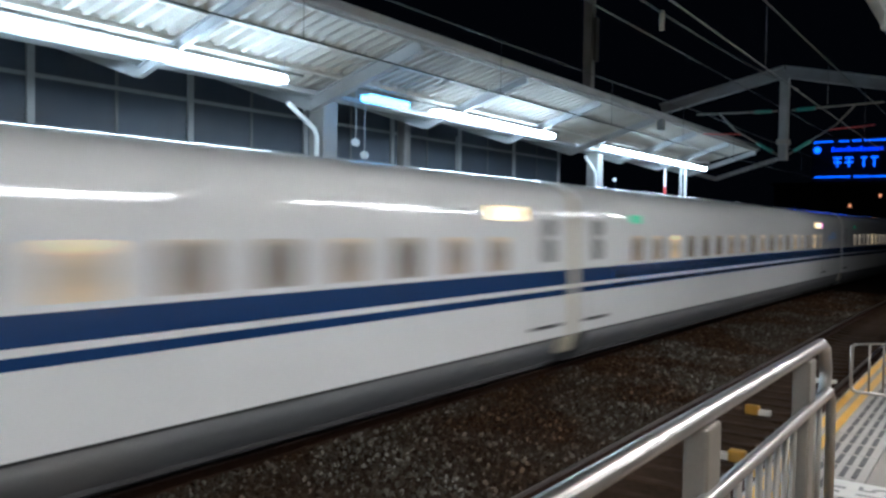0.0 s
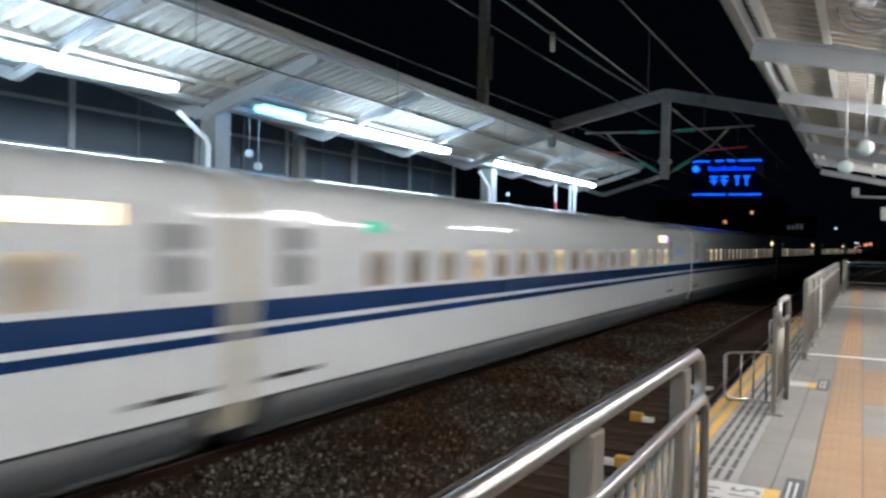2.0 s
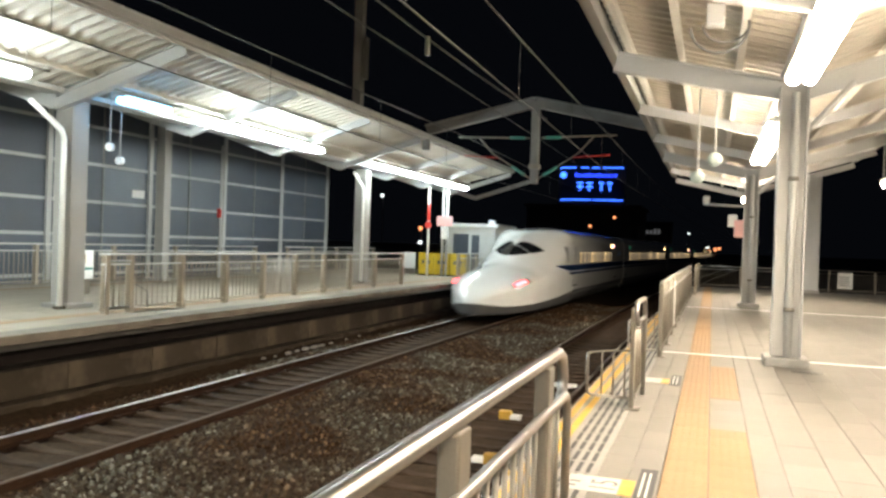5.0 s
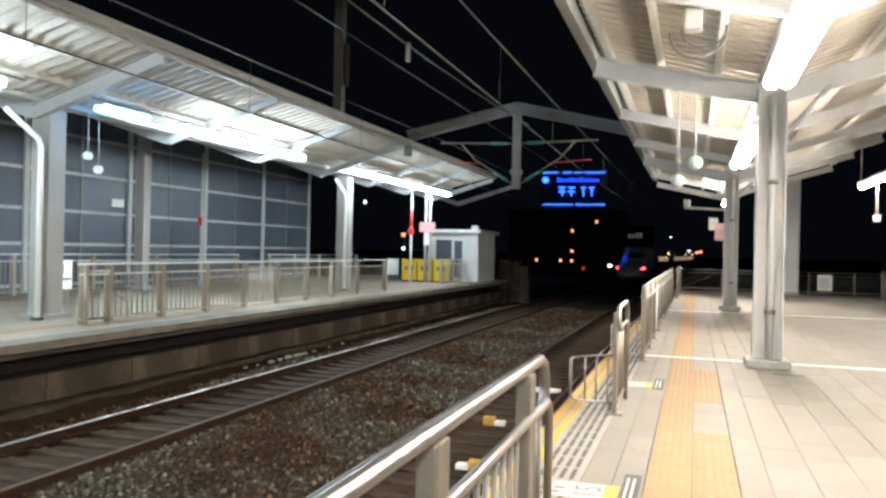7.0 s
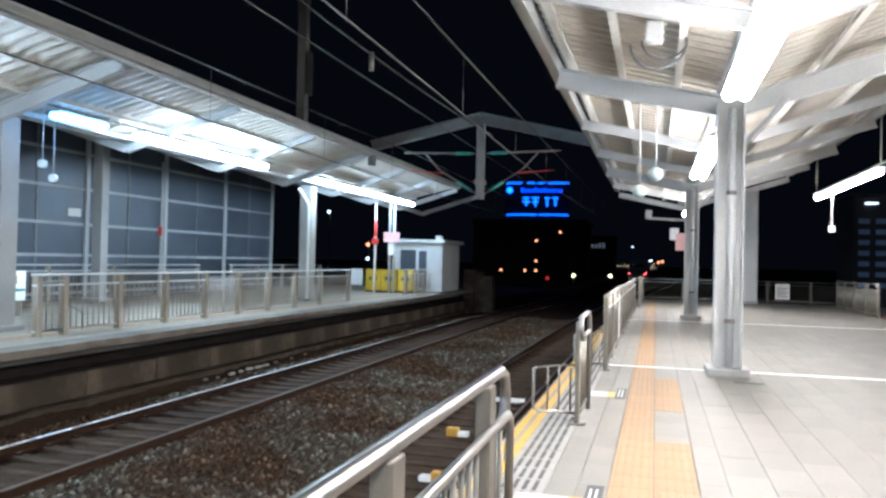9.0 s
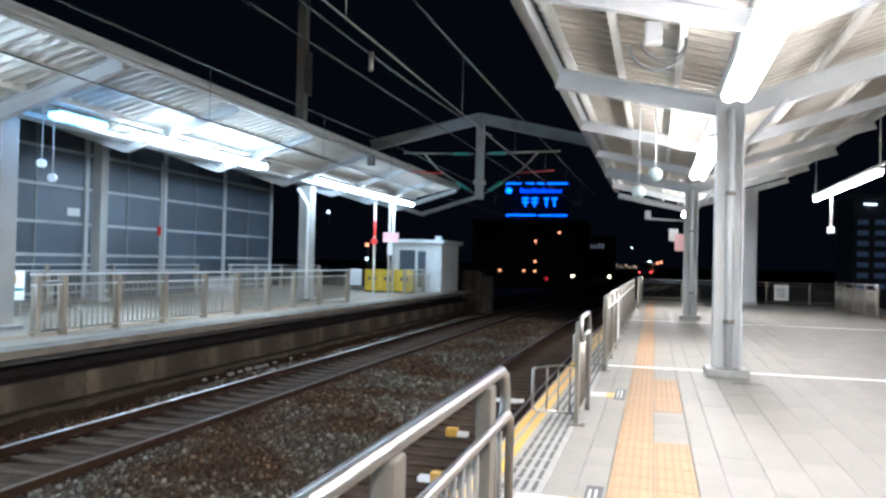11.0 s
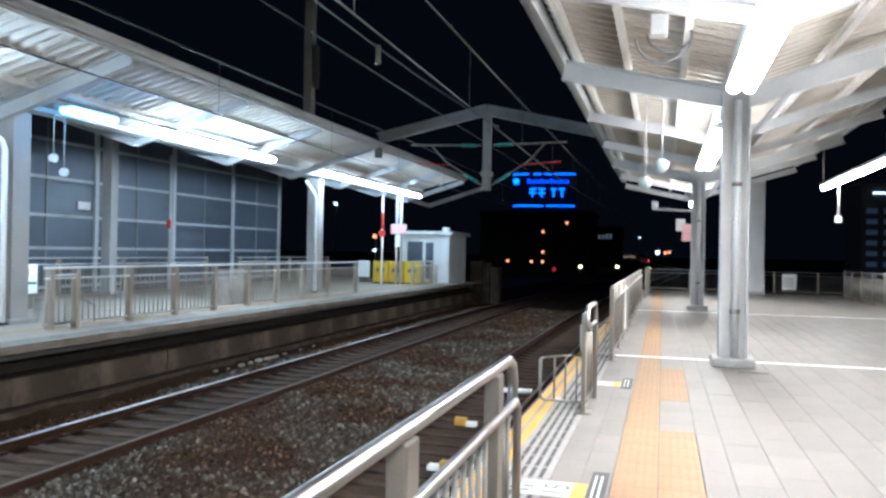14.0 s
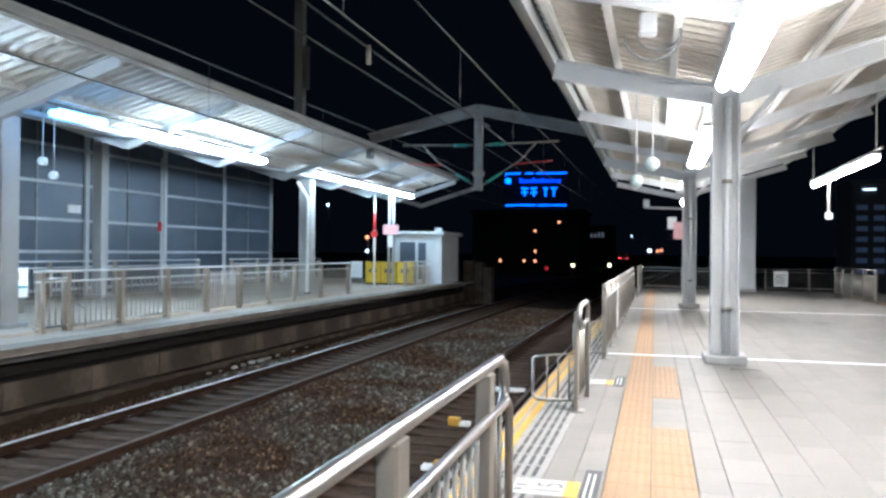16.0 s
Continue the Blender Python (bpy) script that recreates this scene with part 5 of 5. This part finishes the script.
for k in range(len(ups) - 1):
    for h in range(2):
        for z0, z1 in zip(zs, zs[1:]):
            bm = boxed(SX - 0.012, SX + 0.012, ups[k] + 0.1 + 2.18 * h, ups[k] + 2.18 + 2.18 * h, z0 + 0.05, z1 - 0.05)
            part("screen_pane", bm, M_SCREEN, screen)

# speakers hanging below the far canopy, and lamp globes under the near one
for x, y, zz in ((-12.0, 13.2, 3.32), (-12.0, 13.5, 3.06)):
    sp = thing("loudspeaker", "small pale round loudspeaker hanging on a thin rod", "loudspeaker", "loudspeakers")
    part("rod", tubed([(x, y, zz + 0.07), (x, y, 4.75)], 0.012, 6), M_PAINT, sp)
    part("horn", tubed([(x + 0.01, y - 0.05, zz), (x, y, zz), (x, y + 0.05, zz)], 0.085, 14), M_SIGNWHITE, sp)
for x, y, z, r in ((-0.06, 13.9, 3.10, 0.12), (-0.33, 13.9, 2.80, 0.115)):
    lampg = thing("loudspeaker", "pale round loudspeaker hanging on a rod", "loudspeaker", "loudspeakers")
    part("rod", tubed([(x, y, z + 0.1), (x, y, 4.75)], 0.014, 8), M_BEAM, lampg)
    bm = bmesh.new()
    bmesh.ops.create_uvsphere(bm, u_segments=18, v_segments=10, radius=r)
    bmesh.ops.scale(bm, vec=(1, 0.6, 1), verts=bm.verts)
    bmesh.ops.translate(bm, vec=(x, y, z), verts=bm.verts)
    part("horn", bm, M_HORN, lampg, "pale round horn", True)
cable = thing("cable_loop", "dark cables looped beneath the canopy", "cable")
part("loop", tubed([(-0.05 + 0.32 * math.cos(a), 9.6, 4.15 + 0.30 * math.sin(a)) for a in np.linspace(math.pi, 2 * math.pi + 0.4, 14)], 0.018, 6), M_SIGNGREY, cable)
part("second_loop", tubed([(0.02 + 0.26 * math.cos(a), 9.65, 4.2 + 0.22 * math.sin(a)) for a in np.linspace(math.pi, 2 * math.pi, 14)], 0.014, 6), M_SIGNGREY, cable)
part("junction_box", boxed(-0.2, 0.0, 9.5, 9.7, 4.15, 4.4, 0.02), M_PAINT, cable)
cctv = thing("wall_bracket", "small pale device on a bracket fixed to a column", "bracket")
part("arm", tubed([(0.8, 24.3, 2.9), (-0.35, 24.3, 2.95)], 0.03, 8), M_PAINT, cctv)
part("device", boxed(-0.35, -0.18, 24.2, 24.4, 2.98, 3.18, 0.01), M_PAINT, cctv)
part("pink_plate", boxed(0.52, 0.78, 24.15, 24.18, 2.0, 2.5), M_PINK, cctv, "pink plate")
part("white_plate", boxed(0.35, 0.6, 24.2, 24.23, 2.3, 2.65), M_SIGNWHITE, cctv)
lantern = thing("pendant_post", "thin white rod hanging from the canopy edge", "rod")
part("rod", tubed([(4.78, 24.5, 2.75), (4.78, 24.5, 3.85)], 0.025, 8), M_SIGNWHITE, lantern)
part("end", boxed(4.70, 4.86, 24.42, 24.58, 2.6, 2.78, 0.01), M_SIGNWHITE, lantern)


strip_sign = thing("railing_plate", "narrow white plate fixed upright to the railing", "plate")
part("plate", boxed(-0.69, -0.675, 15.2, 15.42, 0.15, 0.98), M_SIGNWHITE, strip_sign)
part("clip", boxed(-0.72, -0.69, 15.28, 15.34, 0.80, 0.92), M_STEEL_DULL, strip_sign)


hatch = thing("floor_grate", "narrow dark floor grate beside the column base", "grate")
part("frame", boxed(0.97, 1.40, 11.23, 11.32, 0.001, 0.006), M_STEEL_DULL, hatch)
part("slot", boxed(0.99, 1.38, 11.245, 11.305, 0.0065, 0.008), M_GROOVE, hatch, "dark slot")
tag_ = thing("screen_plate", "small pale plate fixed to the wind screen", "plate")
part("plate", boxed(-18.86, -18.83, 21.85, 22.45, 2.75, 3.02), M_SIGNWHITE, tag_)
part("screw", boxed(-18.885, -18.86, 22.1, 22.2, 2.83, 2.93), M_STEEL_DULL, tag_)


# ---- floor labels ----
def floor_label(y, number):
    f = thing("floor_label", "white boarding label with a yellow end on the platform floor", "floor label", "floor labels")
    part("white_field", boxed(-0.90, -0.56, y - 0.17, y + 0.17, 0.0055, 0.008), M_LABEL, f)
    part("yellow_field", boxed(-0.56, -0.47, y - 0.17, y + 0.17, 0.0055, 0.008), M_YELLOW, f, "yellow end")
    part("grey_field", boxed(-0.46, -0.345, y - 0.26, y + 0.50, 0.0045, 0.0075), M_GROOVE, f, "dark grey plate")
    bm = bmesh.new()
    for i in range(2):
        box(bm, -0.435 + 0.04 * i, -0.42 + 0.04 * i, y - 0.16, y + 0.40, 0.0078, 0.009)
    part("grey_writing", bm, M_PAINT, f, "pale unreadable writing")
    bm = bmesh.new()
    for i in range(2):
        box(bm, -0.88, -0.83 + 0.02 * i, y - 0.1 + 0.09 * i, y - 0.06 + 0.09 * i, 0.0085, 0.0095)
    part("writing", bm, M_SIGNGREY, f, "grey unreadable writing")
    if number:
        cu = bpy.data.curves.new("number", "FONT")
        cu.body, cu.size, cu.extrude = number, 0.25, 0.0006
        cu.materials.append(M_SIGNGREY)
        ob = new("number", cu)
        ob.parent = f
        ob.matrix_basis = pose(-0.575, y - 0.14, 0.0095, 0, 0, 90)
        tagged(ob, "dark printed number")
    return f


floor_label(5.17, "15")
floor_label(9.6, "")

# pieces on the near track: white frames and yellow blocks beside the rail
def track_marker(x, y, w, yellow):
    mk = thing("track_marker", "thin white bar with a yellow block beside the near rail", "marker", "track markers")
    for d in (-0.05, 0.05):
        part("bar", boxed(x - w, x + w, y + d - 0.014, y + d + 0.014, RAIL - 0.16, RAIL - 0.09, 0.005), M_SIGNWHITE, mk, "white painted bar")
    part("cap", boxed(x + w - 0.03, x + w, y - 0.06, y + 0.06, RAIL - 0.16, RAIL - 0.085, 0.004), M_SIGNWHITE, mk)
    if yellow:
        part("yellow_block", boxed(x + yellow - 0.1, x + yellow + 0.1, y - 0.07, y + 0.07, RAIL - 0.17, RAIL - 0.03, 0.02), M_YELLOW, mk, "yellow painted block")


track_marker(-2.85, 15.8, 0.32, 0)
track_marker(-3.05, 12.45, 0.16, -0.1)
track_marker(-2.75, 9.8, 0.16, 0.1)
track_marker(-3.85, 10.2, 0.08, 0)
for x, y, w in ((-2.24, 9.16, 0.09), (-2.1, 8.5, 0.10), (-2.2, 7.4, 0.09), (-2.3, 6.4, 0.08)):
    mk = thing("track_block", "small yellow painted block beside the near rail", "marker", "track blocks")
    part("block", boxed(x - w, x + w, y - 0.07, y + 0.07, RAIL - 0.2, RAIL - 0.03, 0.015), M_YELLOW, mk)
    part("bolt", tubed([(x, y, RAIL - 0.04), (x, y, RAIL - 0.005)], 0.02, 6), M_RAIL, mk)

# ---- distance ----
sign = thing("neon_sign", "blue neon roof sign with bars and plain characters", "neon sign", m=pose(-16.3, 110, 10.5, 0, 0, 3))
for pts in (((-4.35, 2.1), (-4.1, 2.28), (-2.2, 2.28)), ((-1.5, 2.28), (-0.4, 2.28)), ((0.0, 2.28), (1.0, 2.28)), ((1.3, 2.28), (4.3, 2.28)), ((-4.3, -2.35), (-4.0, -2.2), (-0.1, -2.2)), ((0.3, -2.2), (4.3, -2.2))):
    part("border_tube", tubed([(x, 0, z) for x, z in pts], 0.07, 6), M_NEON_LT, sign, "light blue neon tube")
part("round_mark", tubed([(-3.95, -0.1, 1.25), (-3.95, 0.1, 1.25)], 0.42, 16), M_NEON_LT, sign, "round blue mark")
bm = bmesh.new()
for i in range(13):
    box(bm, -2.3 + 0.45 * i, -2.0 + 0.45 * i, -0.06, 0.06, 1.0, 1.0 + (0.55 if i in (0, 4, 7) else 0.38))
part("lettering_bar", bm, M_NEON, sign, "row of small blue bars")["kind"] = "stuff"
for cx, w in ((-1.6, 0.95), (-0.3, 0.95), (1.35, 0.7), (2.5, 0.8)):
    bm = bmesh.new()
    box(bm, cx - w / 2, cx + w / 2, -0.06, 0.06, 0.10, 0.24)
    box(bm, cx - 0.08, cx + 0.08, -0.06, 0.06, -0.95, 0.10)
    if w > 0.9:
        box(bm, cx - w / 2, cx - 0.08, -0.06, 0.06, -0.45, -0.32)
        box(bm, cx + 0.08, cx + w / 2, -0.06, 0.06, -0.45, -0.32)
    part("character", bm, M_NEON_LT, sign, "plain blue character bars")
M_WALLDARK = surface("dark_facade", (0.05, 0.05, 0.055), 0.9, vary=0.2, scale=0.2)
part("frame", boxed(-4.6, 4.6, 0.1, 0.4, -2.9, 2.6), M_WALLDARK, sign, "dark sign frame")
part("support", boxed(-4, 4, 0.4, 3.5, -3.0, -2.4), M_WALLDARK, sign)

# second row of columns at the back of the far platform
for y in (7.5, 21.4):
    column(-17.2, y, 5.7, "slender pale steel column at the back of the far platform", "back columns", 0.17, False, True)

hotel = thing("apartment_building", "dark building with a few lit windows under the roof sign", "building")
part("wall", boxed(-26, -10, 112.5, 126, RAIL - 0.9, 7.4), M_WALLDARK, hotel)
part("roof", boxed(-26.3, -9.7, 112.2, 126.3, 7.4, 7.8), M_WALLDARK, hotel)
for x, z in ((-21.8, 0.4), (-18.3, 0.4), (-16.7, 0.4), (-16.7, 1.8), (-16.7, 4.7), (-13.3, 6.0)):
    w = part("window", boxed(x - 0.15, x + 0.15, 112.42, 112.5, z - 0.17, z + 0.17), M_LAMP_O, hotel, "lit orange window")
    part("sill", boxed(x - 0.45, x + 0.45, 112.36, 112.5, z - 0.42, z - 0.36), M_WALLDARK, w)


def far_lamp(x, y, z, r, mat, label):
    p = thing("street_lamp", label, "street lamp", "distant lamps")
    part("pole", tubed([(x, y + r + 0.1, RAIL - 0.9), (x, y + r + 0.1, z)], 0.08, 6), M_WALLDARK, p)
    bm = bmesh.new()
    bmesh.ops.create_icosphere(bm, subdivisions=2, radius=r)
    bmesh.ops.translate(bm, vec=(x, y, z), verts=bm.verts)
    part("lantern", bm, mat, p, "", True)


for x, y, z, r, mat, label in (
    (-10.06, 100, 0.02, 0.18, M_LAMP_Y, "distant yellow lamp by the line"), (-11.0, 200, -1.35, 0.36, M_LAMP_Y, "distant yellow lamp by the line"),
    (-0.72, 44, 0.86, 0.07, M_LAMP_Y, "distant yellow lamp by the line"), (-6.2, 220, 6.4, 0.22, M_LAMP_W, "distant white street lamp at night"),
    (-1.2, 180, 2.3, 0.4, M_LAMP_W, "distant white street lamp at night"), (0.5, 180, 2.2, 0.3, M_LAMP_O, "distant orange street lamp at night"), (1.3, 180, 2.4, 0.3, M_LAMP_O, "distant orange street lamp at night"),
    (-34.0, 90, 3.3, 0.24, M_LAMP_O, "distant orange street lamp"), (-54.9, 120, 9.3, 0.24, M_LAMP_W, "distant white street lamp at night"), (-52.3, 120, 9.2, 0.24, M_LAMP_W, "distant white street lamp at night"),
    (-54.9, 120, 8.0, 0.2, M_LAMP_W, "distant white street lamp at night"), (-34.0, 90, 1.6, 0.18, M_LAMP_W, "distant white street lamp at night"), (-13.36, 100, -0.40, 0.25, M_LAMP_R, "distant red signal lamp")):
    far_lamp(x, y, z, r, mat, label)
block = thing("office_building", "dark distant building with a row of pale lit windows", "building")
part("wall", boxed(-21, -11, 220.5, 232, RAIL - 0.9, 9), M_WALLDARK, block)
part("roof", boxed(-21.3, -10.7, 220.2, 232.3, 9, 9.4), M_WALLDARK, block)
M_DIM = glow("dim_window", (0.6, 0.65, 0.75), 0.10)
for i in range(6):
    part("window", boxed(-19.4 + 1.0 * i, -18.7 + 1.0 * i, 220.42, 220.5, 6.0, 7.0 + 0.4 * (i > 3)), M_DIM, block, "dim lit window")


tower = thing("apartment_tower", "dark distant tower with dim bluish windows", "building")
part("wall", boxed(13.4, 16.5, 61, 66, RAIL - 0.9, 6.6), M_WALLDARK, tower)
part("roof", boxed(13.2, 16.7, 60.8, 66.2, 6.6, 6.9), M_WALLDARK, tower)
M_DIMBLUE = glow("dim_blue_window", (0.25, 0.35, 0.6), 0.012)
for i in range(2):
    for j in range(7):
        part("window", boxed(13.7 + 1.1 * i, 14.4 + 1.1 * i, 60.93, 61.0, 0.3 + 0.75 * j, 0.65 + 0.75 * j), M_DIMBLUE, tower, "dim bluish window")
part("roof_light", boxed(14.1, 14.9, 60.9, 61.0, 6.2, 6.27), M_LAMP_W, tower, "pale light strip")


# ---- movement ----
def motions():
    times = [0, 0.5, 1, 1.5, 2, 2.5, 3, 3.5, 4, 4.5, 5, 5.5, 6, 6.5, 7, 7.5, 8, 8.5, 9, 9.5, 10, 10.5, 11, 11.5, 12, 12.5, 13, 13.5, 14, 14.5, 15, 15.5, 16]
    rows = []
    for t in times:
        s = nose_at(t)
        xa, xb, yaw = on_track(s, s + HEAD)
        rows.append((t, pose(xa, s, RAIL, 0, 0, yaw)))
    walk(tail, rows)
    for i, car in enumerate(cars):
        rows = []
        for t in times:
            s = nose_at(t) + HEAD + CAR * i
            xa, xb, yaw = on_track(s, s + CAR)
            rows.append((t, pose((xa + xb) / 2, s + CAR / 2, RAIL, 0, 0, yaw)))
        walk(car, rows)


motions()
